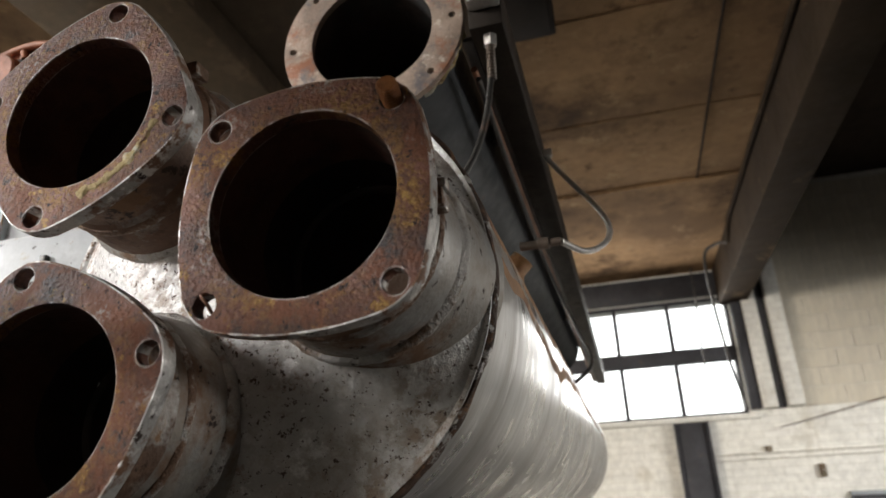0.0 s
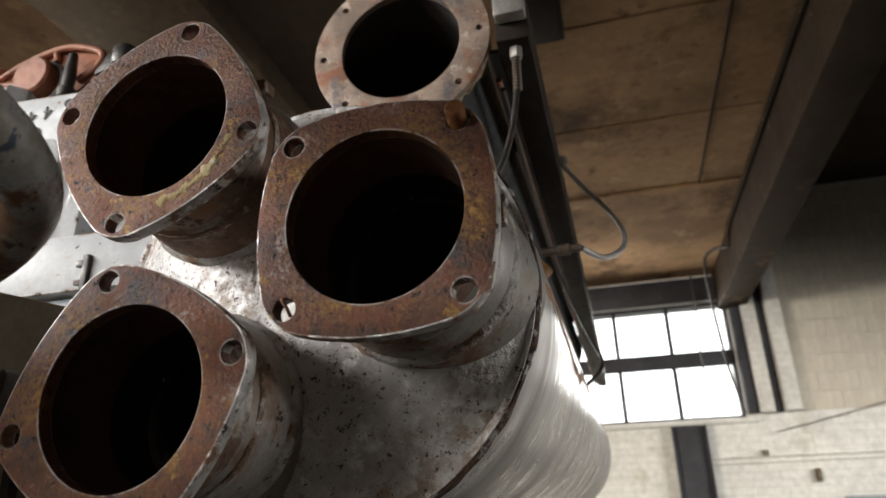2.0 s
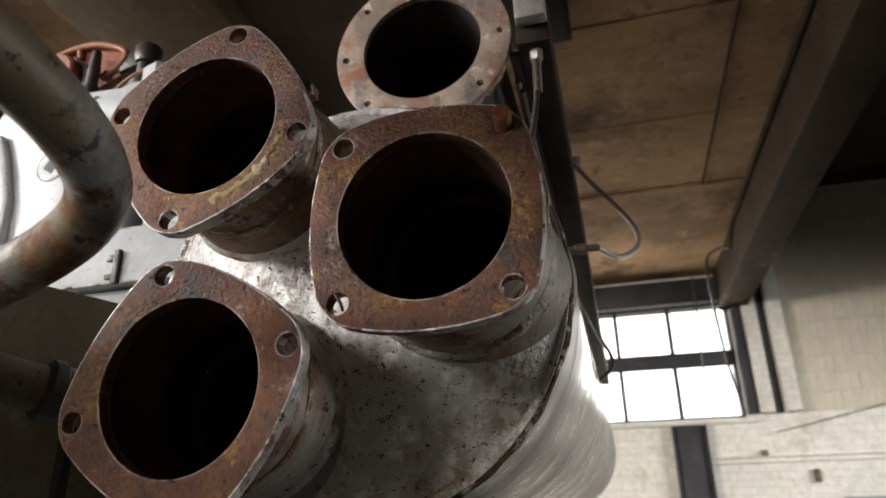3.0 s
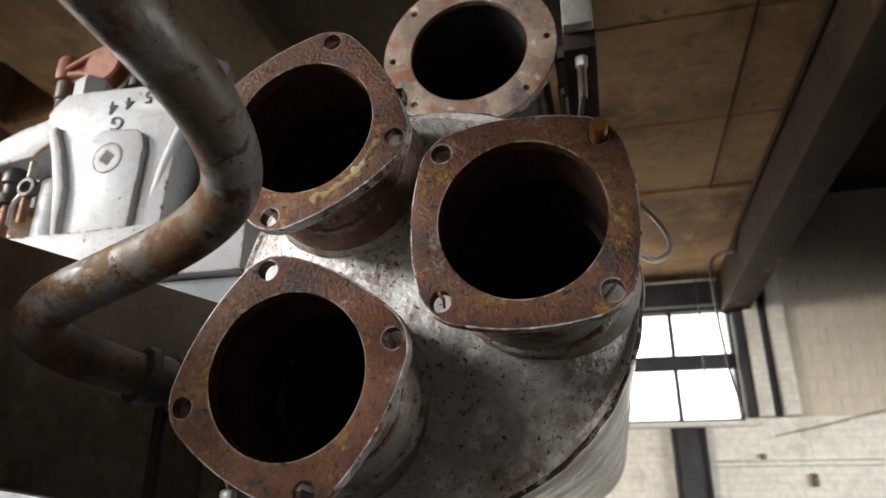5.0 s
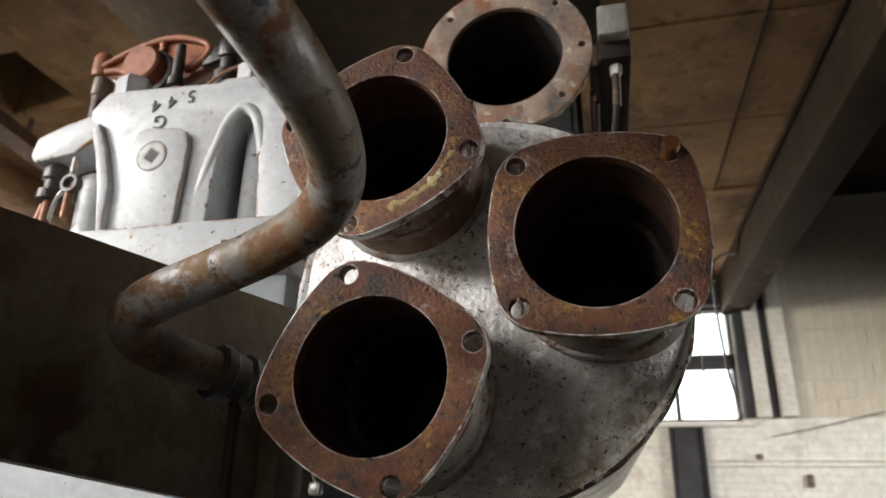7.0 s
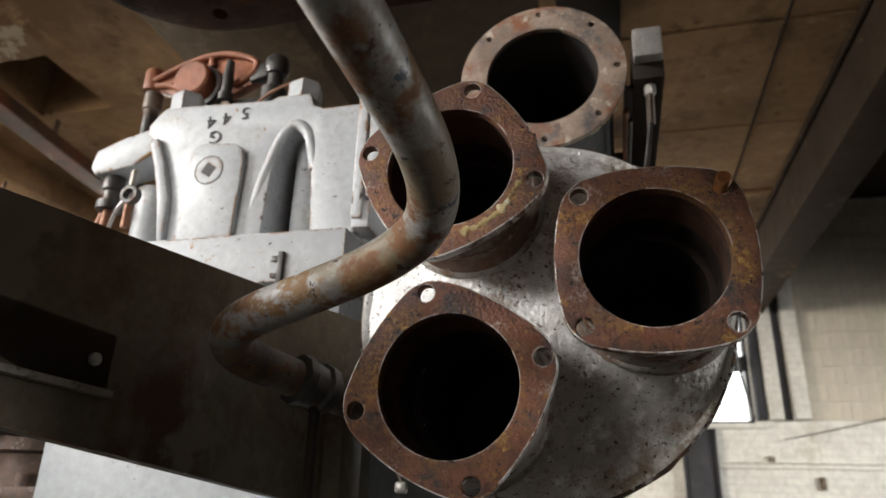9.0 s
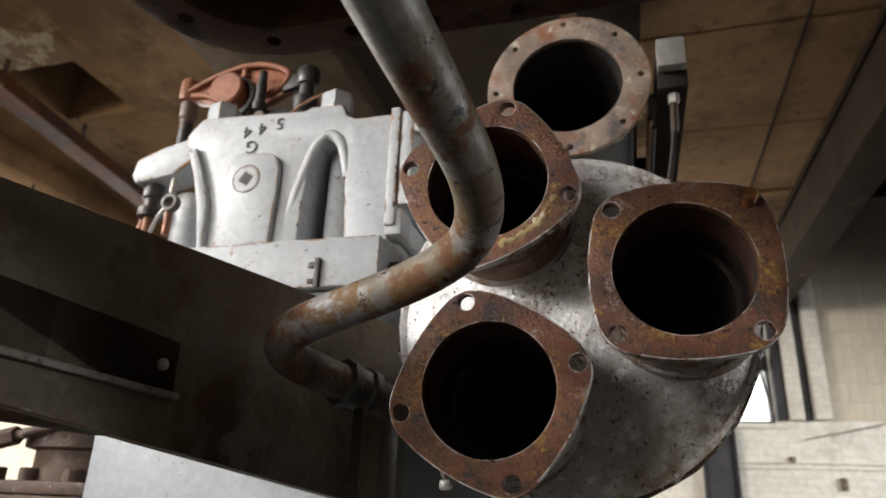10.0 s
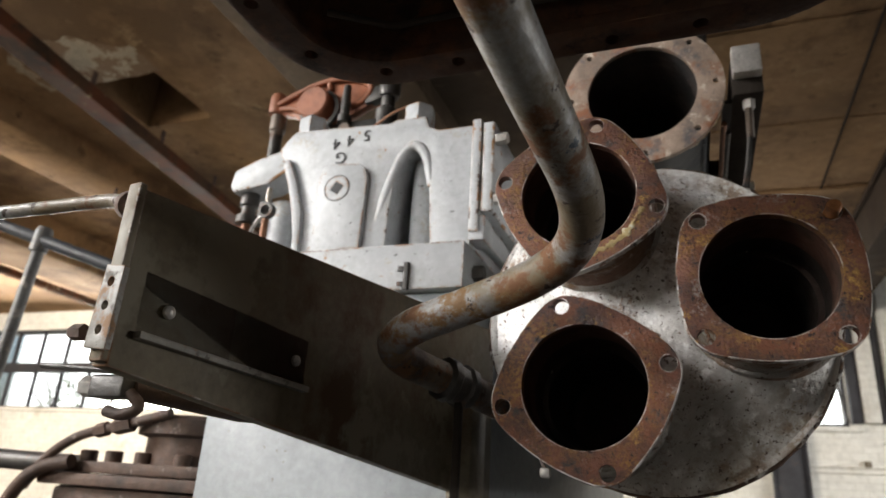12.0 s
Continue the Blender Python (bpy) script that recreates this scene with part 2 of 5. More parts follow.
# near-black, so that the unlit side bay's shade is in the colour
M_darkceil = surf("near_black_concrete", (0.035, 0.026, 0.02), 0.9, 0.0, [((0.02, 0.016, 0.013), 1.5, 0.5, 0.2, 0.9, 0.0)], (9, 0.3), 0.25, 0.9, None, None, 0.1)
M_peel = surf("peeled_plaster", (0.58, 0.49, 0.36), 0.9, 0.0, [((0.26, 0.17, 0.10), 5, 0.47, 0.04, 0.9, 0.0)], (30, 0.5), 0.25, 5)
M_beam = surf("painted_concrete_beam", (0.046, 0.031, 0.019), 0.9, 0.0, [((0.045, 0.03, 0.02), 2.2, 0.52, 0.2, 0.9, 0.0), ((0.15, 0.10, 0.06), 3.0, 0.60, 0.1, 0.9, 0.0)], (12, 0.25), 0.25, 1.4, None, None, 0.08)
M_wall = surf("white_limewashed_wall", (0.81, 0.80, 0.755), 0.8, 0.0, [
    ((0.50, 0.46, 0.37), 2.0, 0.56, 0.2, 0.85, 0.0), ((0.25, 0.25, 0.19), 3.6, 0.70, 0.06, 0.9, 0.0)], (14, 0.3), 0.08, 1.2)
wt = M_wall.node_tree
wc, wm, wb, wn = (wt.nodes.new(k) for k in ("ShaderNodeTexCoord", "ShaderNodeMapping", "ShaderNodeTexBrick", "ShaderNodeBump"))
wm.inputs["Rotation"].default_value = (radians(-90), 0, 0)
wb.inputs["Scale"].default_value = 1.0
for k, v in (("Mortar Size", 0.006), ("Mortar Smooth", 0.4), ("Brick Width", 0.25), ("Row Height", 0.075)):
    wb.inputs[k].default_value = v
wb.inputs["Color1"].default_value, wb.inputs["Color2"].default_value, wb.inputs["Mortar"].default_value = (1, 1, 1, 1), (0.86, 0.85, 0.82, 1), (0.62, 0.60, 0.54, 1)
wn.inputs["Strength"].default_value, wn.inputs["Distance"].default_value, wn.invert = 0.4, 0.005, True
wt.links.new(wc.outputs["Object"], wm.inputs[0])
wt.links.new(wm.outputs[0], wb.inputs["Vector"])
wt.links.new(wb.outputs["Fac"], wn.inputs["Height"])
wp = wt.nodes["Principled BSDF"]
wt.links.new(wp.inputs["Normal"].links[0].from_socket, wn.inputs["Normal"])
wt.links.new(wn.outputs[0], wp.inputs["Normal"])
wx = wt.nodes.new("ShaderNodeMix")
wx.data_type, wx.blend_type = "RGBA", "MULTIPLY"
wx.inputs[0].default_value = 0.4
wt.links.new(wp.inputs["Base Color"].links[0].from_socket, wx.inputs[6])
wt.links.new(wb.outputs["Color"], wx.inputs[7])
wt.links.new(wx.outputs[2], wp.inputs["Base Color"])
M_floor = surf("oil_stained_concrete_floor", (0.055, 0.048, 0.042), 0.75, 0.0, [((0.03, 0.06, 0.05), 1.4, 0.55, 0.2, 0.5, 0.0)], (10, 0.25), 0.2, 0.8)
M_frame = surf("dark_window_frame_paint", (0.035, 0.035, 0.042), 0.55, 0.0, [((0.09, 0.065, 0.045), 6, 0.6, 0.1, 0.7, 0.0)], (30, 0.2), 0.3, 3)
M_tab = surf("weathered_pale_paint", (0.24, 0.225, 0.195), 0.5, 0.0, [((0.24, 0.13, 0.06), 30, 0.54, 0.08, 0.7, 0.0), ((0.10, 0.085, 0.07), 55, 0.56, 0.06, 0.7, 0.0)], (80, 0.3), 0.2, 12)
M_headrim = surf("rust_chipped_paint_edge", (0.58, 0.59, 0.59), 0.45, 0.0, [((0.30, 0.155, 0.06), 13, 0.50, 0.08, 0.75, 0.0), ((0.10, 0.06, 0.04), 34, 0.55, 0.06, 0.75, 0.0)], (90, 0.3), 0.1, 9)
M_darkrim = surf("worn_bracket_edge", (0.20, 0.17, 0.13), 0.5, 0.1, [((0.18, 0.09, 0.04), 16, 0.48, 0.10, 0.75, 0.0), ((0.42, 0.39, 0.34), 40, 0.57, 0.06, 0.5, 0.2)], (90, 0.3), 0.25, 14)
# black for the stencilled figures and for the shade painted into the socket
M_letter_shade = surf("stencil_and_socket_black", (0.03, 0.03, 0.03), 0.6, 0.0, [], (60, 0.1), 0.2, 20)
M_ochretrim = surf("ochre_crust", (0.45, 0.34, 0.15), 0.85, 0.0, [((0.5, 0.5, 0.42), 30, 0.5, 0.1, 0.8, 0.0), (RUST, 40, 0.58, 0.1, 0.8, 0.0)], (200, 0.8), 0.3, 30)
M_glass = bpy.data.materials.new("dusty_window_glass")
M_glass.use_nodes = True
gp = M_glass.node_tree.nodes["Principled BSDF"]
gp.inputs["Base Color"].default_value = (0.95, 0.97, 0.96, 1)
gp.inputs["Roughness"].default_value = 0.12
gp.inputs["Transmission Weight"].default_value = 1.0
gp.inputs["IOR"].default_value = 1.05


# ---- mesh helpers ----
def part(name, bm, material, parent=None, label="", angle=38, rim=None, rim_y=False):
    """Links a bmesh, in world metres, as one mesh object under a thing or part; rim: a worn material on its bevelled edges."""
    bmesh.ops.recalc_face_normals(bm, faces=bm.faces[:])
    me = bpy.data.meshes.new(name)
    bm.to_mesh(me)
    bm.free()
    me.materials.append(material)
    if rim:
        me.materials.append(rim)
    for f in me.polygons:
        f.use_smooth = True
        n = f.normal
        if rim and max(abs(c) for c in n) < 0.975 and (not rim_y or 0.2 < abs(n.y) < 0.975):
            f.material_index = 1
    me.set_sharp_from_angle(angle=radians(angle))
    ob = new(name, me)
    if parent is not None:
        ob.parent = parent
        ob.matrix_parent_inverse = Matrix.Translation(parent.location).inverted()
    if label:
        tagged(ob, label)
    return ob


def thing(name, base, label, category, group="", kind=""):
    e = new(name)
    e.empty_display_size = 0.05
    e.location = base
    return tagged(e, label, category, group, kind)


def box(x0, x1, y0, y1, z0, z1, bev=0.0, bm=None, seg=2):
    bm = bm or bmesh.new()
    vs = [bm.verts.new((x, y, z)) for x in (x0, x1) for y in (y0, y1) for z in (z0, z1)]
    fs = [bm.faces.new([vs[i] for i in q]) for q in ((0, 1, 3, 2), (4, 6, 7, 5), (0, 4, 5, 1), (2, 3, 7, 6), (0, 2, 6, 4), (1, 5, 7, 3))]
    if bev:
        es = list({e for f in fs for e in f.edges})
        bmesh.ops.bevel(bm, geom=es, offset=bev, segments=seg, affect="EDGES", profile=0.5)
    return bm


def frame_of(axis):
    a = Vector(axis).normalized()
    u = a.orthogonal().normalized() if abs(a.y) < 0.99 else Vector((1, 0, 0))
    u = (u - a * u.dot(a)).normalized()
    return a, u, a.cross(u)


def lathe(prof, origin, axis=(0, 1, 0), n=48, bm=None, wob=0.0, seed=0):
    """Turns (radius, distance along the axis) pairs round the axis; a radius of 0 closes the end."""
    bm = bm or bmesh.new()
    a, u, w = frame_of(axis)
    o = Vector(origin)
    rings = []
    for k, (r, d) in enumerate(prof):
        if r <= 1e-6:
            rings.append([bm.verts.new(o + a * d)])
            continue
        ring = []
        for i in range(n):
            t = 2 * math.pi * i / n
            rr = r + (wob * noise.noise((math.cos(t) * 9 + seed, math.sin(t) * 9, d * 60 + seed)) if wob else 0)
            ring.append(bm.verts.new(o + a * d + u * (rr * math.cos(t)) + w * (rr * math.sin(t))))
        rings.append(ring)
    for r0, r1 in zip(rings, rings[1:]):
        for i in range(n):
            j = (i + 1) % n
            q = [r0[i % len(r0)], r0[j % len(r0)], r1[j % len(r1)], r1[i % len(r1)]]
            q = list(dict.fromkeys(q))
            if len(q) > 2:
                bm.faces.new(q)
    return bm


def rounded(pts, d, n=7):
    """A path whose corners are rounded over the length d."""
    P = [Vector(p) for p in pts]
    out = [P[0]]
    for a, b, c in zip(P, P[1:], P[2:]):
        d1, d2 = min(d, (a - b).length * 0.49), min(d, (c - b).length * 0.49)
        s, e = b + (a - b).normalized() * d1, b + (c - b).normalized() * d2
        for i in range(n + 1):
            t = i / n
            out.append(s * (1 - t) ** 2 + b * 2 * t * (1 - t) + e * t * t)
    out.append(P[-1])
    return out


def sweep(path, r, n=16, bm=None, caps=True):
    bm = bm or bmesh.new()
    P = [Vector(p) for p in path]
    u = None
    rings = []
    for i, p in enumerate(P):
        tan = (P[min(i + 1, len(P) - 1)] - P[max(i - 1, 0)]).normalized()
        u = tan.orthogonal().normalized() if u is None else (u - tan * u.dot(tan)).normalized()
        w = tan.cross(u)
        rings.append([bm.verts.new(p + u * (r * math.cos(2 * math.pi * k / n)) + w * (r * math.sin(2 * math.pi * k / n))) for k in range(n)])
    for a, b in zip(rings, rings[1:]):
        for k in range(n):
            bm.faces.new((a[k], a[(k + 1) % n], b[(k + 1) % n], b[k]))
    if caps:
        bm.faces.new(rings[0][::-1])
        bm.faces.new(rings[-1])
    return bm


def hexbolt(origin, axis, r, h, bm=None):
    return lathe([(0, 0), (r, 0), (r, h * 0.85), (r * 0.86, h), (0, h)], origin, axis, 6, bm)


def circle2(cx, cz, r, n=20):
    return [(cx + r * math.cos(2 * math.pi * i / n), cz + r * math.sin(2 * math.pi * i / n)) for i in range(n)]


def plate(outer, holes, thick, place, bev=0.0):
    """A plate in its own x-z plane, its face at y = 0 and its back at y = thick, with holes; place is a matrix."""
    bm = bmesh.new()
    for loop in (outer, *holes):
        vs = [bm.verts.new((x, 0, z)) for x, z in loop]
        for a, b in zip(vs, vs[1:] + vs[:1]):
            bm.edges.new((a, b))
    bmesh.ops.triangle_fill(bm, use_beauty=True, use_dissolve=False, edges=bm.edges[:], normal=(0, -1, 0))
    ex = bmesh.ops.extrude_face_region(bm, geom=bm.faces[:], use_keep_orig=True)
    bmesh.ops.translate(bm, verts=[g for g in ex["geom"] if isinstance(g, bmesh.types.BMVert)], vec=(0, thick, 0))
    bmesh.ops.recalc_face_normals(bm, faces=bm.faces[:])
    if bev:
        es = [e for e in bm.edges if len(e.link_faces) == 2 and e.calc_face_angle(0) > 1.2]
        bmesh.ops.bevel(bm, geom=es, offset=bev, segments=2, affect="EDGES", profile=0.6)
    bmesh.ops.transform(bm, matrix=place, verts=bm.verts[:])
    return bm


def text_part(name, body, size, m, material, parent, depth=0.0006):
    cu = bpy.data.curves.new(name, "FONT")
    cu.body, cu.size, cu.extrude, cu.align_x, cu.align_y = body, size, depth, "CENTER", "CENTER"
    tmp = new(name + "_outline", cu)
    me = bpy.data.meshes.new_from_object(tmp.evaluated_get(bpy.context.evaluated_depsgraph_get()))
    bpy.data.objects.remove(tmp)
    bpy.data.curves.remove(cu)
    me.transform(m)
    me.materials.clear()
    me.materials.append(material)
    ob = new(name, me)
    ob.parent = parent
    ob.matrix_parent_inverse = Matrix.Translation(parent.location).inverted()
    return ob


# ---- the hall ----
FAR, CEIL, BACK, LEFT, RIGHT, HIGH = 8.0, 4.03, -6.0, -14.0, 6.0, 5.0
SILL, TOP, TR0, TR1 = 2.37, 3.71, 2.97, 3.13


def setting(name, bm, material, label, category="", angle=38):
    return tagged(part(name, bm, material, None, label, angle), "", category or name.split("_")[0], "", "structure")


setting("floor", box(LEFT, RIGHT, BACK, FAR, -0.2, 0), M_floor, "oil-stained grey concrete hall floor", "floor")

# far wall with two long window openings
WINS = [(-13.2, -6.55), (-3.45, 1.29)]
bm = bmesh.new()
xs = [LEFT - 0.3, WINS[0][0], WINS[0][1], WINS[1][0], WINS[1][1], RIGHT + 0.3]
box(xs[0], xs[5], FAR, FAR + 0.4, -0.2, SILL, 0, bm)
box(xs[0], xs[5], FAR, FAR + 0.4, TOP, HIGH + 0.3, 0, bm)
for a, b in ((xs[0], xs[1]), (xs[2], xs[3]), (xs[4], xs[5])):
    box(a, b, FAR, FAR + 0.4, SILL, TOP, 0, bm)
wall_far = setting("wall_far", bm, M_wall, "white limewashed brick wall of the machine hall", "wall")

# back wall with the windows that light the engine from behind the camera
bm = bmesh.new()
BW = (-12.4, -2.0)
box(LEFT - 0.3, RIGHT + 0.3, BACK - 0.4, BACK, -0.2, SILL, 0, bm)
box(LEFT - 0.3, RIGHT + 0.3, BACK - 0.4, BACK, TOP, HIGH + 0.3, 0, bm)
box(LEFT - 0.3, BW[0], BACK - 0.4, BACK, SILL, TOP, 0, bm)
box(BW[1], RIGHT + 0.3, BACK - 0.4, BACK, SILL, TOP, 0, bm)
setting("wall_back", bm, M_wall, "white limewashed wall with high windows", "wall")
setting("wall_left", box(LEFT - 0.3, LEFT, BACK, FAR, -0.2, HIGH + 0.3), M_wall, "white limewashed side wall", "wall")
# out of view: opening added for the side lamps, dark colour limits bounce
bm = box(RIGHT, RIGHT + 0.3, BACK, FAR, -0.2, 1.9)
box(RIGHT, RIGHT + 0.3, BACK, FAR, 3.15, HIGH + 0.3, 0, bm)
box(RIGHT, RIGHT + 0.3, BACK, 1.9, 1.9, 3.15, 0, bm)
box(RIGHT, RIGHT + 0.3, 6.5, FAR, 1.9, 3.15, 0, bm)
setting("wall_right", bm, M_beam, "unseen side wall, coloured dark to cut bounce light", "wall")


def window(name, x0, x1, y, pitch, first, label):
    w = thing(name, ((x0 + x1) / 2, y, SILL), label, "window", "", "structure")
    y0, y1 = y + 0.06, y + 0.12
    g = 0.05
    bm = box(x0, x1, y0, y1, SILL, SILL + 0.035, 0)
    box(x0, x1, y0, y1, TOP - 0.03, TOP, 0, bm)
    box(x0, x0 + g, y0, y1, SILL + 0.035, TOP - 0.03, 0, bm)
    box(x1 - 0.03, x1, y0, y1, SILL + 0.035, TOP - 0.03, 0, bm)
    part("window_frame", bm, M_frame, w)
    part("transom", box(x0 + g, x1 - 0.03, y0 - 0.05, y1 + 0.02, TR0, TR1, 0.008), M_frame, w)
    cuts = [x0 + g] + [first + pitch * k for k in range(-30, 40) if x0 + 0.15 < first + pitch * k < x1 - 0.15] + [x1 - 0.03]
    for c in cuts[1:-1]:
        for z0, z1 in ((SILL + 0.035, TR0), (TR1, TOP - 0.03)):
            part("mullion", box(c - 0.024, c + 0.024, y0 + 0.005, y1 - 0.005, z0, z1, 0.003), M_frame, w)
    for a, b in zip(cuts, cuts[1:]):
        for z0, z1 in ((SILL + 0.035, TR0), (TR1, TOP - 0.03)):
            p = part("pane", box(a + 0.024, b - 0.024, y0 + 0.025, y0 + 0.03, z0, z1), M_glass, w)
            p.visible_shadow = False
    part("window_sill", box(x0 - 0.05, x1 + 0.1, y - 0.09, y + 0.06, SILL - 0.06, SILL - 0.003, 0.01), M_wall, w, "chipped white window sill")
    return w


window("window_1", *WINS[1], FAR, 0.61, 0.62, "long steel-framed factory window with bright panes")
window("window_2", *WINS[0], FAR, 0.61, -9.72, "long steel-framed factory window with bright panes")
window("window_3", *BW, BACK - 0.3, 0.61, -5.0, "long steel-framed factory window with bright panes")

# bright overcast sky seen through the far windows
M_sky = bpy.data.materials.new("overcast_sky")
M_sky.use_nodes = True
M_sky.node_tree.nodes["Principled BSDF"].inputs["Base Color"].default_value = (0.8, 0.8, 0.8, 1)
M_sky.node_tree.nodes["Principled BSDF"].inputs["Emission Color"].default_value = (0.95, 0.98, 1.0, 1)
M_sky.node_tree.nodes["Principled BSDF"].inputs["Emission Strength"].default_value = 2.4
setting("backdrop", box(-60, 40, 45, 45.2, -2, 40), M_sky, "plain bright overcast sky outside the windows", "sky")

# ceiling with the square hole, recessed dark above
bm = bmesh.new()
HX0, HX1, HY0, HY1, BX = -4.16, -3.56, 2.52, 3.12, 1.19
# gap from x = -6.3 to HX0 is added, out of view, for the overhead lamp
for x0, x1, y0, y1 in ((LEFT, -6.3, BACK, FAR), (-6.3, HX0, 1.0, FAR), (-6.3, HX0, BACK, -3.6), (HX1, -2.0, BACK, FAR), (-0.5, BX, BACK, FAR), (HX0, HX1, BACK, HY0), (HX0, HX1, HY1, FAR)):
    box(x0, x1, y0, y1, CEIL, CEIL + 0.22, 0, bm)
box(HX0 - 0.1, HX1 + 0.1, HY0 - 0.1, HY1 + 0.1, CEIL + 0.8, CEIL + 0.9, 0, bm)
for x0, x1, y0, y1 in ((HX0 - 0.1, HX0, HY0, HY1), (HX1, HX1 + 0.1, HY0, HY1), (HX0 - 0.1, HX1 + 0.1, HY0 - 0.1, HY0), (HX0 - 0.1, HX1 + 0.1, HY1, HY1 + 0.1)):
    box(x0, x1, y0, y1, CEIL + 0.22, CEIL + 0.8, 0, bm)
# shuttering joints stand a little proud
for y, d in ((0.9, 0.006), (2.0, 0.006), (3.12, 0.006), (4.25, 0.005), (5.4, 0.02)):
    box(-0.5, BX, y - 0.012, y + 0.012, CEIL - d, CEIL, 0, bm)
setting("ceiling", bm, M_ceil, "smoke-stained concrete ceiling with board joints", "ceiling")
# the strip over the engine is a darker brown than the ceiling beside it
M_bay = surf("dark_brown_concrete", (0.075, 0.054, 0.036), 0.9, 0.0, [((0.05, 0.036, 0.025), 0.9, 0.48, 0.2, 0.9, 0.0), ((0.10, 0.073, 0.05), 4, 0.58, 0.1, 0.9, 0.0)], (9, 0.3), 0.2, 1.0, None, None, 0.08)
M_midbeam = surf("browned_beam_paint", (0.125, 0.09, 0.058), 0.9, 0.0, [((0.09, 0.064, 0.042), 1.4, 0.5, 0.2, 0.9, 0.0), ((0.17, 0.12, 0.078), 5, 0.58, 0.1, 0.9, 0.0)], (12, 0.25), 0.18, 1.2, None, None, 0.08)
setting("ceiling_bay", box(-2.0, -0.5, BACK, FAR, CEIL + 0.002, CEIL + 0.22), M_bay, "darker brown concrete ceiling over the engine", "ceiling")
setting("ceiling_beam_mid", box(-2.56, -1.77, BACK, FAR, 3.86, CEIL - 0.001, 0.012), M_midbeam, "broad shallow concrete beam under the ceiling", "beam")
# the bay's shade is put into this ceiling's colour
setting("ceiling_high", box(BX + 0.3, RIGHT, BACK, FAR, HIGH, HIGH + 0.2), M_darkceil, "raised ceiling of the side bay, its shade painted in", "ceiling")
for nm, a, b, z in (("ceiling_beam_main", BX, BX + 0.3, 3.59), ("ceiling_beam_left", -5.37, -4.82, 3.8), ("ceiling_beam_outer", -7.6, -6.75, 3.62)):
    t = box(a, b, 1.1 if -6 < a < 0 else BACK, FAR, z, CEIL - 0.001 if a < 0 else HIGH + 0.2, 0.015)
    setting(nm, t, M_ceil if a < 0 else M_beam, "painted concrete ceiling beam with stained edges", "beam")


# ---- exhaust collector: three flanged stubs on a silver drum ----
DX, DZ, DR, DY = -0.319, 1.727, 0.231, 0.575
STUBS = [(-0.186, 1.728, 45.0), (-0.390, 1.844, -15.0), (-0.386, 1.608, 15.0)]
FY = 0.389


def flange_outline(n=14):
    """A square with bowed sides and tight rounded corners."""
    R, apex = 0.235, 0.0945
    off = R - apex
    c = (-2 * off + math.sqrt(4 * off * off - 8 * (off * off - R * R))) / 4
    lim = math.asin(c / R) - 0.085
    pts = []
    for k in range(4):
        base = k * math.pi / 2
        side = []
        for i in range(n + 1):
            t = -lim + 2 * lim * i / n
            side.append((R * math.cos(t) - off, R * math.sin(t)))
        # rounded corner towards the next side
        a, corner = side[-1], (c * 0.985, c * 0.985)
        start_next = (R * math.cos(-lim) - off, R * math.sin(-lim))
        sn = (-start_next[1], start_next[0])
        for i in range(1, 5):
            t = i / 5
            side.append(tuple(a[j] * (1 - t) ** 2 + corner[j] * 2 * t * (1 - t) + sn[j] * t * t for j in (0, 1)))
        for x, z in side:
            pts.append((x * math.cos(base) - z * math.sin(base), x * math.sin(base) + z * math.cos(base)))
    return pts


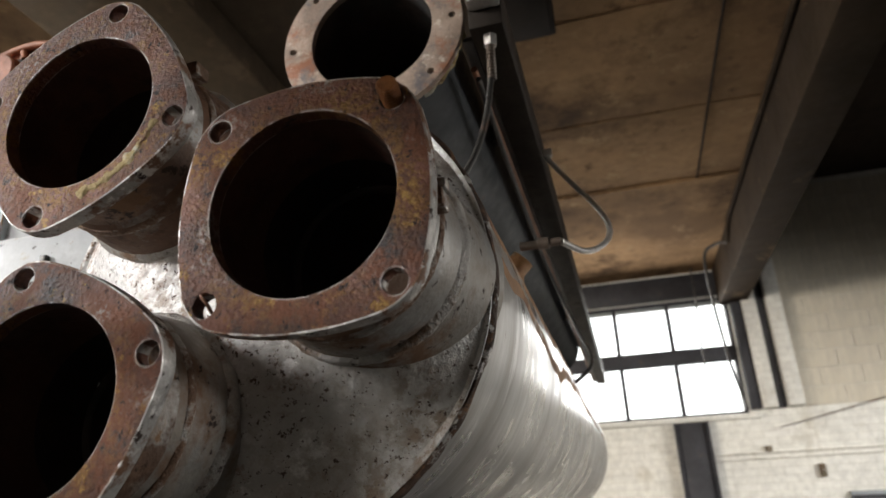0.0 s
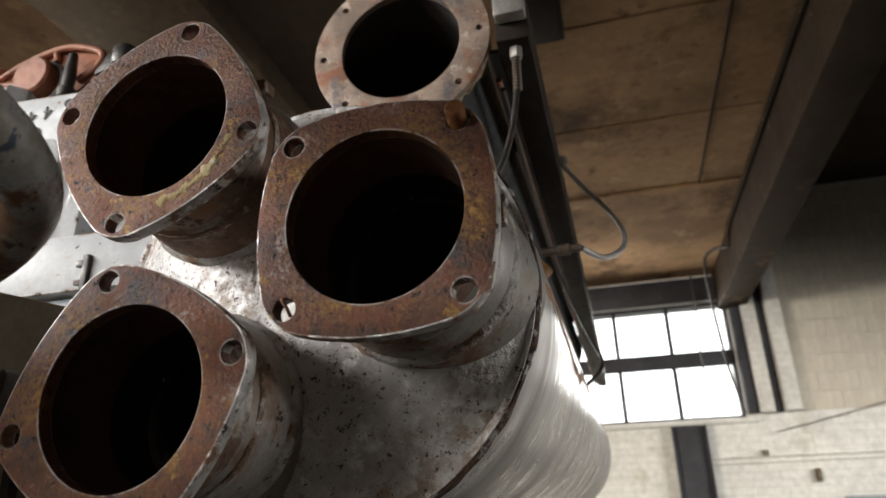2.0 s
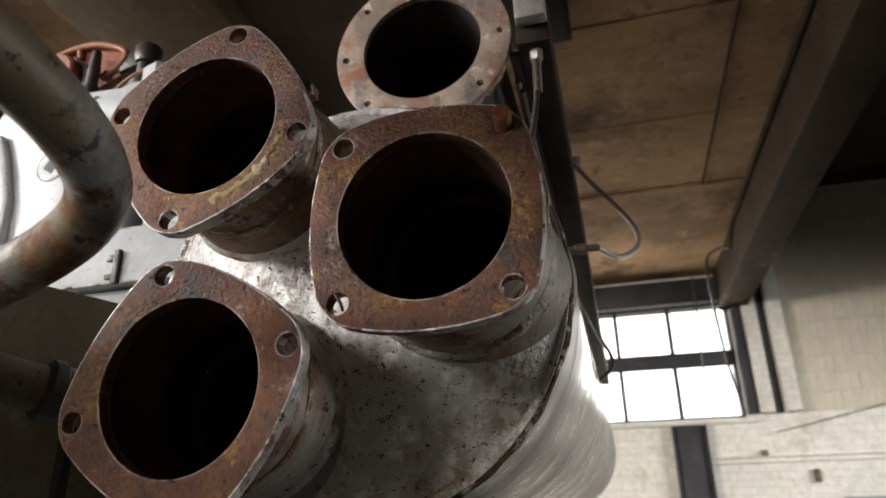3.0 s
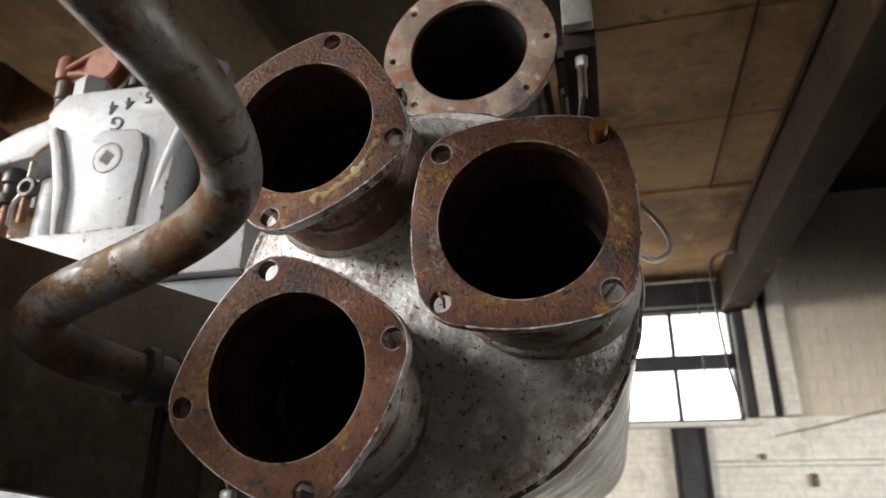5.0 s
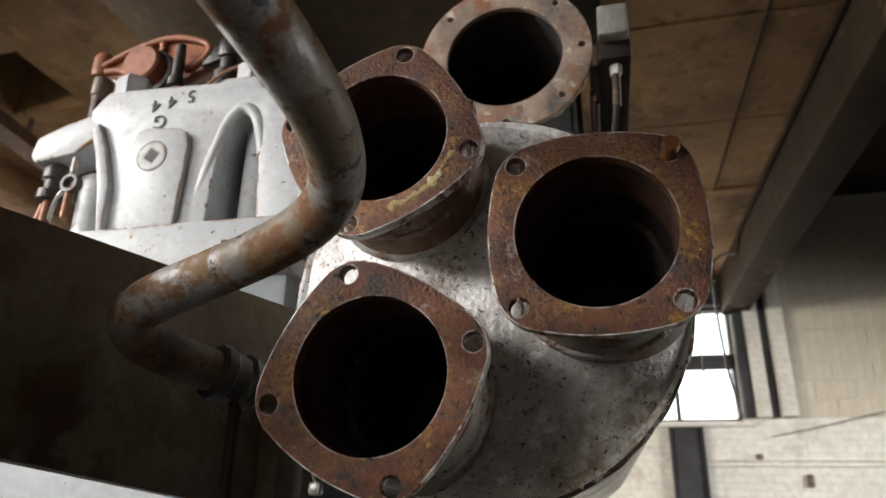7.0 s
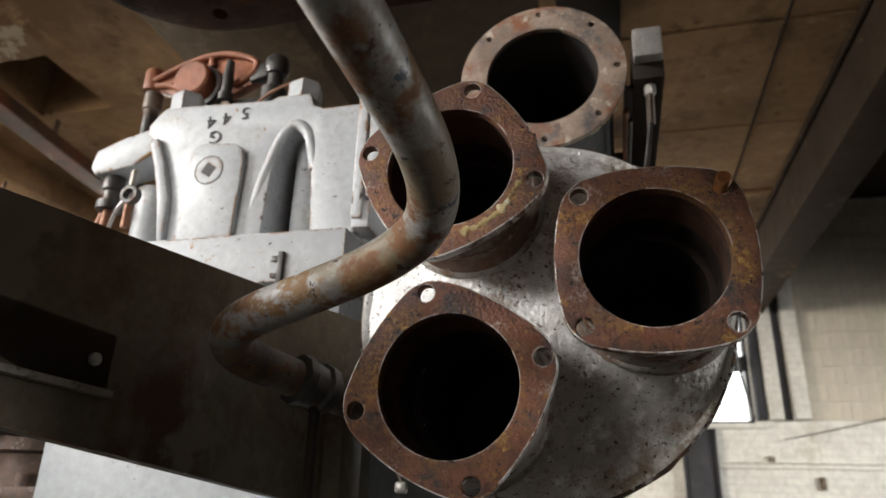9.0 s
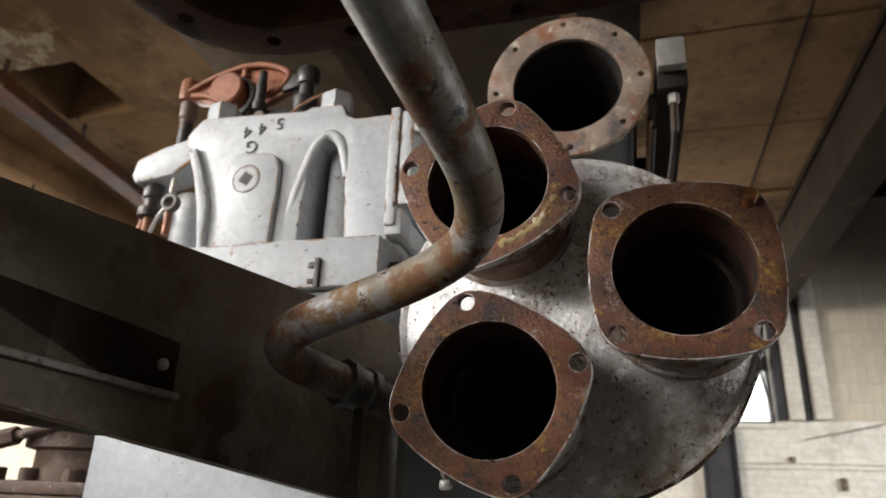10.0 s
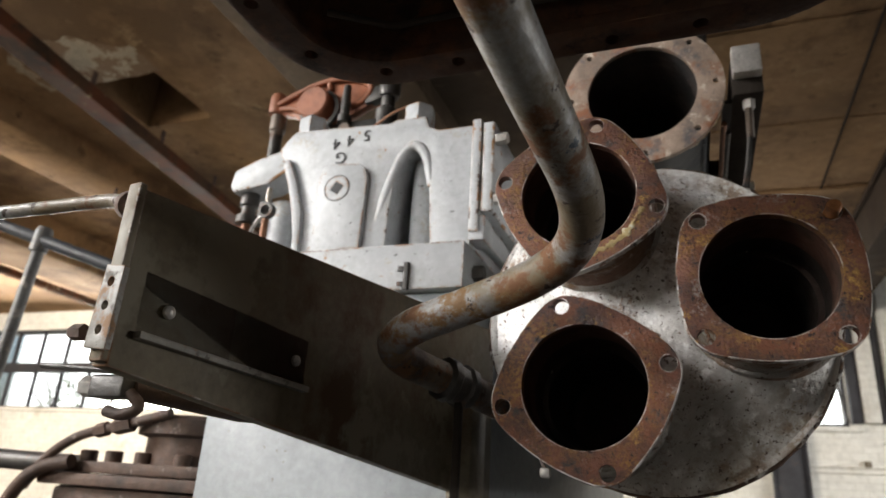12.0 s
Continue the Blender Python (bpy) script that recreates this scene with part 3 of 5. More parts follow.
collector = thing("exhaust_collector", (DX, DY, DZ), "silver exhaust collector drum with three rusty flanged inlets", "exhaust manifold")
SQ = flange_outline()
FL = {}
for idx, (cx, cz, ang) in enumerate(STUBS):
    place = Matrix.Translation((cx, FY, cz)) @ Matrix.Rotation(radians(-(ang - 45)), 4, "Y")
    holes = [circle2(0, 0, 0.0700, 56)] + [circle2(0.0955 * math.cos(radians(45 + 90 * k)), 0.0955 * math.sin(radians(45 + 90 * k)), 0.0089, 18) for k in range(4)]
    fl = FL[idx] = part("flange", plate(SQ, holes, 0.0135, place, 0.0014), flange_steel((cx, FY, cz)), collector, "rust-brown four-hole pipe flange")
    fl.data.materials.append(M_flange_edge)
    for f in fl.data.polygons:
        if abs(f.normal.y) < 0.97 and math.hypot(f.center.x - cx, f.center.z - cz) > 0.088 and f.normal.x * (f.center.x - cx) + f.normal.z * (f.center.z - cz) > 0.02:
            f.material_index = 1
    # pipe behind the flange, with weld and collar
    o = (cx, FY, cz)
    part("pipe_neck", lathe([(0.0775, 0.0135), (0.0778, 0.05), (0.0790, 0.0565)], o, n=56), M_neck, collector, "rusty brown neck with grey scale")
    part("inlet_pipe", lathe([(0.0790, 0.0565), (0.0795, 0.058), (0.0835, 0.066), (0.088, 0.11), (0.095, 0.16), (0.104, 0.205)], o, n=56), M_stubrust if idx == 1 else M_stub, collector, "rust-coated inlet pipe" if idx == 1 else "scaled grey inlet pipe")
    part("weld_bead", lathe([(0.0775, 0.0136), (0.0822, 0.0142), (0.083, 0.017), (0.080, 0.021), (0.0772, 0.023)], o, n=96, wob=0.0022, seed=idx), M_weld, collector, "rough rusty weld bead")
    part("collar_weld", lathe([(0.0788, 0.0615), (0.0825, 0.063), (0.0845, 0.0665), (0.0843, 0.0695), (0.0832, 0.0725)], o, n=96, wob=0.0012, seed=idx + 7), M_weld, collector, "rough rusty weld bead")
    part("base_weld", lathe([(0.0865, 0.106), (0.0905, 0.109), (0.0925, 0.1135), (0.0925, 0.117), (0.0905, 0.121)], o, n=110, wob=0.0016, seed=idx + 21), M_baseweld, collector, "painted weld ring at the casting")
    part("bore_lining", lathe([(0.0714, 0.078), (0.072, 0.08), (0.072, 0.13), (0.0655, 0.132), (0.0655, 0.34), (0, 0.35)], o, n=56), M_soot, collector, "sooty rust-brown pipe bore")
    part("throat", lathe([(0.0712, 0.0136), (0.0714, 0.0785)], o, n=56), M_throat, collector, "rust-brown pipe throat")
    if idx == 1:
        bm = bmesh.new()
        rows = []
        for k in range(61):
            t = radians(-80 + 62 * k / 60)
            mid = 0.080 + 0.0022 * noise.noise((k * 0.21, 1.0, 0))
            half = 0.0022 + 0.0075 * abs(noise.noise((k * 0.13, 5.0, 0))) + 0.0016 * noise.noise((k * 0.9, 9.0, 0))
            row = []
            for m_, h in ((-1, 0.0002), (-0.7, -0.0005), (0.1, -0.0007), (0.7, -0.0005), (1, 0.0002)):
                r = mid + half * m_
                row.append(bm.verts.new((cx + r * math.cos(t), FY + h + 0.0004 * noise.noise((k * 0.8, m_ * 3, 2)), cz + r * math.sin(t))))
            rows.append(row)
        for a, c in zip(rows, rows[1:]):
            for q in range(4):
                bm.faces.new((a[q], a[q + 1], c[q + 1], c[q]))
        part("gasket_crust", bm, M_ochretrim, fl, "flaking yellow-white gasket remains")

# stud left in one flange hole, with threads
sx, sz = STUBS[0][0] + 0.0675, STUBS[0][1] + 0.0675
prof = [(0, -0.0155), (0.006, -0.0153), (0.0074, -0.014)]
for k in range(10):
    y = -0.013 + 0.0026 * k
    prof += [(0.0068, y), (0.0078, y + 0.0013)]
prof += [(0.0068, 0.016), (0, 0.016)]
part("stud", lathe(prof, (sx, FY, sz), (-0.06, 1, -0.12), 20), M_stud, FL[0], "rusty threaded stud")
# scrap of wire in the lower hole
bx_, bz_ = STUBS[0][0] - 0.0675, STUBS[0][1] - 0.0675
part("wire_scrap", sweep(rounded([(bx_ + 0.002, FY + 0.004, bz_ + 0.010), (bx_ - 0.001, FY - 0.004, bz_ + 0.006), (bx_ + 0.003, FY - 0.002, bz_ + 0.001), (bx_ + 0.001, FY + 0.008, bz_ - 0.003)], 0.003), 0.0013, 8), M_ring, collector)
# small tack lugs on the stubs
part("lug", box(-0.103, -0.092, 0.415, 0.436, 1.722, 1.735, 0.002), M_weld, collector)
part("lug", box(-0.099, -0.09, 0.419, 0.430, 1.736, 1.744, 0.002), M_weld, collector)
part("lug", box(-0.31, -0.298, 0.412, 0.43, 1.876, 1.888, 0.002), M_weld, collector)
bm = sweep(rounded([(-0.432, 0.4035, 1.545), (-0.436, 0.400, 1.530), (-0.430, 0.397, 1.518)], 0.006), 0.0022, 8)
part("wire_hook", bm, M_ring, collector)
part("seal_tag", box(-0.435, -0.423, 0.390, 0.400, 1.508, 1.519, 0.003), M_bright, collector, "small dull metal tag")

# cast end that swells into the three stubs
bm = bmesh.new()
NR, NA = 34, 120
grid = []
for i in range(NR + 1):
    rr = DR * i / NR
    row = []
    for j in range(NA if i else 1):
        t = 2 * math.pi * j / NA
        x, z = DX + rr * math.cos(t), DZ + rr * math.sin(t)
        s = sum(math.exp(-(max(0.0, math.hypot(x - cx, z - cz) - 0.072) / 0.052) ** 2) for cx, cz, _ in STUBS)
        edge = 1 - (rr / DR) ** 5
        y = DY - 0.026 * (1 - (rr / DR) ** 2) - 0.062 * (1 - math.exp(-1.5 * s)) * edge
        y += 0.0015 * noise.noise((x * 30, z * 30, 2.0))
        row.append(bm.verts.new((x, y, z)))
    grid.append(row)
for a, b in zip(grid, grid[1:]):
    for j in range(NA):
        k = (j + 1) % NA
        q = list(dict.fromkeys([a[j % len(a)], a[k % len(a)], b[k % len(b)], b[j % len(b)]]))
        if not any(all(math.hypot(v.co.x - cx, v.co.z - cz) < 0.079 for v in q) for cx, cz, _ in STUBS):
            bm.faces.new(q)
part("cast_end", bm, M_dome, collector, "silver-painted cast end with rust specks", 60)
part("rim_weld", lathe([(DR - 0.004, -0.005), (DR + 0.0005, -0.0035), (DR + 0.0026, 0.0), (DR + 0.0026, 0.004), (DR + 0.001, 0.008), (DR - 0.001, 0.010)], (DX, DY, DZ), n=260, wob=0.003, seed=3), M_seam, collector, "rusty weld seam round the rim")
part("rim_lip", lathe([(DR - 0.013, -0.001), (DR - 0.005, -0.006), (DR - 0.0015, -0.006), (DR - 0.0005, -0.001)], (DX, DY, DZ), n=120, wob=0.0006, seed=9), M_dome, collector)
part("drum_shell", lathe([(DR - 0.001, 0.004), (DR, 0.02), (DR, 2.3), (DR - 0.02, 2.36), (DR - 0.07, 2.40), (0, 2.42)], (DX, DY, DZ), n=96), M_drum, collector, "streaked bare metal drum shell")
# rusty branch on the drum's flank with its union
M_orange = surf("orange_rust", (0.36, 0.19, 0.085), 0.75, 0.0, [(RUST, 14, 0.54, 0.12, 0.8, 0.0), ((0.42, 0.38, 0.33), 22, 0.57, 0.08, 0.5, 0.3)], (60, 0.4), 0.25, 9)
part("branch_boss", lathe([(0.062, -0.010), (0.052, 0.002), (0.032, 0.012), (0.020, 0.028), (0.020, 0.05), (0, 0.05)], (DX + 0.225 * 0.70, 1.09, DZ + 0.225 * 0.71), (0.70, 0, 0.71), 28), M_orange, collector, "orange-rusted branch boss")
# crust of rust along the drum's upper flank
bm = bmesh.new()
rows = []
for k in range(121):
    y = DY + 0.012 + 2.2 * k / 120
    low = 3 + 4 * noise.noise((y * 3.0, 3.3, 0)) + 3 * noise.noise((y * 11.0, 7.1, 0)) - 9 * math.exp(-((y - 1.08) / 0.16) ** 2)
    rows.append([bm.verts.new((DX + (DR + h) * math.cos(radians(low + (78 - low) * u)), y, DZ + (DR + h) * math.sin(radians(low + (78 - low) * u))))
                 for u, h in ((0, -0.001), (0.05, 0.0012), (0.25, 0.0018), (0.5, 0.0018), (0.75, 0.0016), (0.95, 0.0012), (1, -0.001))])
for a, c in zip(rows, rows[1:]):
    for q in range(6):
        bm.faces.new((a[q], a[q + 1], c[q + 1], c[q]))
part("rust_crust", bm, M_orange, collector, "orange crust of rust along the drum", 60)
part("branch_union", lathe([(0, 0), (0.008, 0), (0.008, 0.03), (0.0105, 0.032), (0.0105, 0.05), (0.007, 0.052), (0.007, 0.07), (0, 0.07)], (-0.13, 1.09, 1.945), (1, 0, 0.02), 14), M_tappet, collector)
part("support_leg", box(-0.46, -0.36, 2.2, 2.4, 0.0, 1.505, 0.01), M_dark, collector, "dark painted support leg")

# ---- upper dark pipe with its bolted ring ----
UX, UZ, UY = -0.334, 2.310, 0.906
upper = thing("exhaust_pipe", (UX, UY, UZ), "long slate-painted pipe with a pale rusty bolt ring", "pipe")
holes = [circle2(0, 0, 0.112, 64)] + [circle2(0.148 * math.cos(radians(1 + 45 * k)), 0.148 * math.sin(radians(1 + 45 * k)), 0.0062, 14) for k in range(8)]
part("bolt_ring", plate(circle2(0, 0, 0.1665, 72), holes, 0.013, Matrix.Translation((UX, UY, UZ)), 0.0015), M_ring, upper, "pale rusty eight-hole ring")
part("pipe_shell", lathe([(0.128, 0.013), (0.139, 0.016), (0.141, 0.05), (0.139, 0.055), (0.139, 2.6), (0.145, 2.61), (0.145, 2.64), (0, 2.65)], (UX, UY, UZ), n=64), M_darkpipe, upper, "slate-painted pipe shell")
part("bore_lining", lathe([(0.112, 0.001), (0.114, 0.02), (0.114, 0.6), (0, 0.61)], (UX, UY, UZ), n=64), M_soot, upper, "sooty pipe bore")
part("pipe_saddle", box(UX - 0.05, UX + 0.05, 1.8, 1.9, 1.957, 2.175, 0.008), M_dark, upper)
pts = []
for k in range(40):
    a = radians(45 - 2.6 * k)
    r = 0.160 + 0.006 * noise.noise((k * 0.5, 3.0, 1.0))
    pts.append((UX + r * math.cos(a), UY + 0.022 + 0.006 * noise.noise((k * 0.4, 7.0, 1.0)), UZ + r * math.sin(a)))
bm = sweep(pts, 0.0045, 8)
part("gasket_scrap", bm, M_ochretrim, upper, "crumbling gasket scraps behind the ring")

# ---- black rail beside the pipe, with its end block and thin lines ----
rail = thing("mounting_rail", (-0.13, 0.9, 2.26), "black steel rail with a bare metal end block", "rail")
part("rail_bar", box(-0.158, -0.1, 0.9, 4.6, 2.268, 2.352, 0.004), M_black, rail)
part("rail_lip", box(-0.176, -0.158, 0.93, 4.5, 2.268, 2.278, 0.002), M_darkmetal, rail)
part("rail_clamp", box(-0.215, -0.158, 1.3, 1.33, 2.29, 2.33, 0.003), M_black, rail)
part("rail_clamp", box(-0.215, -0.158, 2.9, 2.93, 2.29, 2.33, 0.003), M_black, rail)
part("end_block", box(-0.156, -0.102, 0.872, 0.9, 2.302, 2.366, 0.004), M_bright, rail, "scuffed bare metal end block")


def line(name, pts, r, material, label, d=0.05, nuts=()):
    t = thing(name, pts[0], label, "tube")
    tube = part("tube", sweep(rounded(pts, d), r, 12), material, t)
    for p, ax, rr, h in nuts:
        part("union_nut", hexbolt(p, ax, rr, h), M_bright, tube)
    return t


line("metal_hose", [(-0.128, 0.925, 2.266), (-0.131, 0.935, 2.19), (-0.148, 0.92, 2.08), (-0.172, 0.89, 2.00), (-0.205, 0.85, 1.935)], 0.0052, M_darkmetal,
     "ribbed bare metal hose running down from the rail", 0.06, [((-0.128, 0.927, 2.268), (0, 0.1, -1), 0.012, 0.02)])
hose_prof = [(0.0066, 0.0)]
for k in range(11):
    hose_prof += [(0.0086, 0.004 + 0.006 * k), (0.0066, 0.007 + 0.006 * k)]
tm_ = thing("hose_spring", (-0.129, 0.93, 2.25), "ribbed metal guard round the hose end", "hose")
part("ribs", lathe(hose_prof, (-0.1285, 0.927, 2.252), (-0.03, 0.1, -1), 16), M_tappet, tm_)
line("copper_line", [(-0.10, 1.44, 2.31), (-0.06, 1.45, 2.25), (0.02, 1.40, 2.12), (0.03, 1.30, 2.02), (-0.02, 1.2, 1.955), (-0.06, 1.09, 1.946)], 0.0058, M_bright,
     "looped thin metal line from rail to drum", 0.09, [((-0.1, 1.44, 2.31), (1, 0, 0), 0.012, 0.02)])
line("grease_line", [(-0.165, 1.0, 2.24), (-0.168, 1.4, 2.22), (-0.165, 1.9, 2.20), (-0.10, 1.95, 2.0), (-0.045, 1.75, 1.86), (-0.105, 1.6, 1.785)], 0.005, M_darkmetal,
     "thin dull line clipped along the pipe", 0.12)
line("clipped_conduit", [(-0.172, 1.0, 2.262), (-0.172, 4.4, 2.262)], 0.006, M_copper, "thin straight conduit clipped under the rail")

# ---- engine block and cylinder head ----
block = thing("engine_block", (-0.92, 1.6, 0.0), "pale grey painted engine block with chipped edges", "engine")
part("crankcase", box(-1.19, -0.66, 0.75, 3.6, 0.0, 1.838, 0.012), M_block, block)
part("deck", box(-1.20, -0.655, 0.735, 3.6, 1.84, 1.932, 0.003), M_head, block, rim=M_headrim)
for k in range(3):
    part("deck_bolt", hexbolt((-0.655, 0.80 + 0.13 * k, 1.885), (1, 0, 0), 0.016, 0.022), M_darkmetal, block)
bm = box(-0.772, -0.762, 0.727, 0.737, 1.838, 1.892, 0.001)
box(-0.785, -0.772, 0.729, 0.737, 1.875, 1.885, 0.001, bm)
box(-0.785, -0.772, 0.729, 0.737, 1.846, 1.854, 0.001, bm)
part("clip", bm, M_darkmetal, block, "small dark bracket clip")

head = thing("cylinder_head", (-0.88, 0.95, 1.932), "pale grey cylinder head with stencilled figures and rust streaks", "engine part")
part("head_body", box(-1.12, -0.655, 0.94, 1.25, 1.934, 2.20, 0.012), M_head, head)


def prism(pts, y0, y1, bev=0.004):
    bm = bmesh.new()
    a = [bm.verts.new((x, y0, z)) for x, z in pts]
    f = bm.faces.new(a)
    ex = bmesh.ops.extrude_face_region(bm, geom=[f], use_keep_orig=True)
    bmesh.ops.translate(bm, verts=[v for v in ex["geom"] if isinstance(v, bmesh.types.BMVert)], vec=(0, y1 - y0, 0))
    bmesh.ops.recalc_face_normals(bm, faces=bm.faces[:])
    if bev:
        bmesh.ops.bevel(bm, geom=bm.edges[:], offset=bev, segments=2, affect="EDGES", profile=0.5)
    return bm


def prism_x(pts, x0, x1, bev=0.004):
    """Like prism, but its outline lies in the y-z plane and it runs along x."""
    bm = prism(pts, x0, x1, bev)
    bmesh.ops.transform(bm, matrix=Matrix(((0, 1, 0, 0), (1, 0, 0, 0), (0, 0, 1, 0), (0, 0, 0, 1))), verts=bm.verts[:])
    return bm


# front wall with its arched recesses left and right
front = [(-1.035, 1.934), (-0.836, 1.934), (-0.834, 2.02), (-0.827, 2.10), (-0.811, 2.148), (-0.787, 2.163), (-0.763, 2.15), (-0.750, 2.10), (-0.738, 1.934),
         (-0.655, 1.934), (-0.655, 2.195), (-0.735, 2.195), (-0.757, 2.205), (-0.765, 2.232), (-0.835, 2.234), (-0.85, 2.226), (-0.95, 2.232), (-1.03, 2.236), (-1.085, 2.238), (-1.10, 2.225),
         (-1.12, 2.20), (-1.118, 2.18), (-1.095, 2.16), (-1.075, 2.10), (-1.05, 2.0)]
part("front_wall", prism(front, 0.765, 0.939, 0.003), M_head, head, rim=M_headrim, rim_y=True)
for x, z1 in ((-0.787, 2.15), (-1.072, 2.14)):
    part("stud_tube", lathe([(0, 0), (0.022, 0), (0.022, z1 - 1.936 - 0.02), (0.02, z1 - 1.936), (0, z1 - 1.936)], (x, 0.828, 1.936), (0, 0, 1), 24), M_head, head, "round grey stud tube")
part("rib", sweep(rounded([(-0.872, 0.779, 1.96), (-0.846, 0.772, 2.06), (-0.817, 0.769, 2.145), (-0.788, 0.767, 2.170), (-0.760, 0.770, 2.148), (-0.744, 0.777, 2.07)], 0.03), 0.0115, 16), M_head, head)
part("flare", prism([(-1.10, 2.15), (-1.085, 2.165), (-1.06, 2.11), (-1.035, 2.03), (-1.03, 1.937), (-1.042, 1.937), (-1.06, 2.03), (-1.08, 2.10)], 0.752, 0.80, 0.005), M_head, head)
pad = [(-1.0, 1.937), (-0.888, 1.937), (-0.884, 2.09), (-0.89, 2.115), (-0.905, 2.13), (-0.975, 2.137), (-0.992, 2.128), (-1.0, 2.10)]
part("raised_pad", prism(pad, 0.752, 0.77, 0.0015), M_head, head, rim=M_headrim, rim_y=True)
sqh = [(-0.0115, -0.0115), (0.0115, -0.0115), (0.0115, 0.0115), (-0.0115, 0.0115)]
plug = part("plug", plate(circle2(0, 0, 0.028, 36), [sqh], 0.006, Matrix.Translation((-0.953, 0.7506, 2.077)) @ Matrix.Rotation(radians(32), 4, "Y"), 0.0008), M_head, head, "round plug with a square socket")
# flat black sheet: the square hole's inner shade is put into its colour
part("socket_shade", box(-0.971, -0.935, 0.7512, 0.7517, 2.060, 2.094, 0), M_letter_shade, plug)
part("plug_groove", lathe([(0.0285, 0), (0.0285, -0.0008), (0.0305, -0.0008), (0.0305, 0)], (-0.953, 0.752, 2.077), n=36), M_darkmetal, plug)
turn = Matrix.Rotation(radians(90), 4, "X") @ Matrix.Rotation(radians(180), 4, "Z")
for ch, x, z in (("5", -0.901, 2.204), ("4", -0.941, 2.197), ("4", -0.975, 2.193)):
    text_part("stencil_figure", ch, 0.038, Matrix.Translation((x, 0.7635, z)) @ turn, M_letter_shade, head)
text_part("stencil_letter", "G", 0.040, Matrix.Translation((-0.960, 0.7635, 2.157)) @ turn, M_letter_shade, head)
for x, y, z in ((-1.062, 0.80, 2.236), (-0.795, 0.80, 2.228)):
    part("head_nut", hexbolt((x, y, z - 0.003), (0, 0, 1), 0.035, 0.05), M_head, head, "large painted head nut")
part("side_plate", box(-0.652, -0.632, 0.738, 1.2, 1.95, 2.192, 0.004), M_head, head, rim=M_headrim)
cover = part("side_cover", box(-0.631, -0.606, 0.742, 1.18, 1.99, 2.185, 0.005), M_head, head, "bolted side cover with rusty edge", rim=M_headrim)
for z in (2.15, 2.02):
    part("cover_bolt", hexbolt((-0.606, 0.757, z), (1, 0, 0), 0.013, 0.024), M_bright, cover)
part("foot_lug", box(-0.652, -0.62, 0.745, 0.80, 1.934, 1.985, 0.004), M_head, head)
arm = [(-1.10, 2.235), (-1.14, 2.205), (-1.20, 2.19), (-1.255, 2.168), (-1.262, 2.13), (-1.25, 2.112), (-1.16, 2.125), (-1.118, 2.15), (-1.10, 2.17)]
part("bracket_arm", prism(arm, 0.785, 0.86, 0.005), M_head, head, "grey bracket arm with bare rusty edge", rim=M_headrim, rim_y=True)
part("arm_plug", lathe([(0, 0), (0.022, 0), (0.022, -0.03), (0.016, -0.034), (0.016, -0.055), (0.026, -0.057), (0.026, -0.075), (0, -0.075)], (-1.225, 0.82, 2.118), (0, 0, 1), 18), M_darkmetal, head)
part("arm_stem", lathe([(0, 0), (0.011, 0), (0.011, -0.25), (0, -0.25)], (-1.225, 0.82, 2.05), (0.05, 0, 1), 14), M_copper, head, "tarnished copper stem")
part("arm_body", lathe([(0, 0), (0.04, 0), (0.04, 0.20), (0.034, 0.205), (0, 0.205)], (-1.155, 0.87, 1.90), (0, 0, 1), 24), M_head, head)
part("eye_ring", plate(circle2(0, 0, 0.019, 24), [circle2(0, 0, 0.012, 20)], 0.016, Matrix.Translation((-1.145, 0.775, 2.055)), 0.001), M_darkmetal, head)
part("eye_bolt", hexbolt((-1.145, 0.782, 2.076), (0, 0, 1), 0.007, 0.034), M_stub, head)
part("drip_stem", lathe([(0, 0), (0.008, 0), (0.008, 0.05), (0, 0.05)], (-1.147, 0.785, 1.985), (0, 0, 1), 12), M_copper, head)
line("oil_line", [(-1.30, 0.9, 2.02), (-1.24, 0.84, 1.995), (-1.17, 0.78, 2.025), (-1.155, 0.778, 2.04)], 0.004, M_bright, "thin bent oil line at the cylinder head", 0.03)
line("copper_pipe", [(-1.29, 0.84, 1.85), (-1.275, 0.84, 1.98), (-1.235, 0.835, 2.10)], 0.008, M_copper, "tarnished copper pipe beside the head", 0.05)
line("ignition_wire", [(-0.93, 0.80, 2.235), (-0.90, 0.80, 2.25), (-0.86, 0.79, 2.27), (-0.80, 0.79, 2.285)], 0.003, M_copper, "thin copper wire across the head", 0.04)
line("vent_pipe", [(-0.69, 0.95, 2.19), (-0.68, 0.93, 2.215), (-0.63, 0.95, 2.21), (-0.61, 1.0, 2.17)], 0.007, M_darkmetal, "small dark vent pipe on the head", 0.03)

rocker = thing("rocker_arm", (-1.10, 0.9, 2.24), "red-oxide rocker arm on dark steel posts", "engine part")


def turned(prof, x, z, y=0.90, n=24, axis=(0, 0, 1)):
    return lathe(prof, (x, y, z), axis, n)


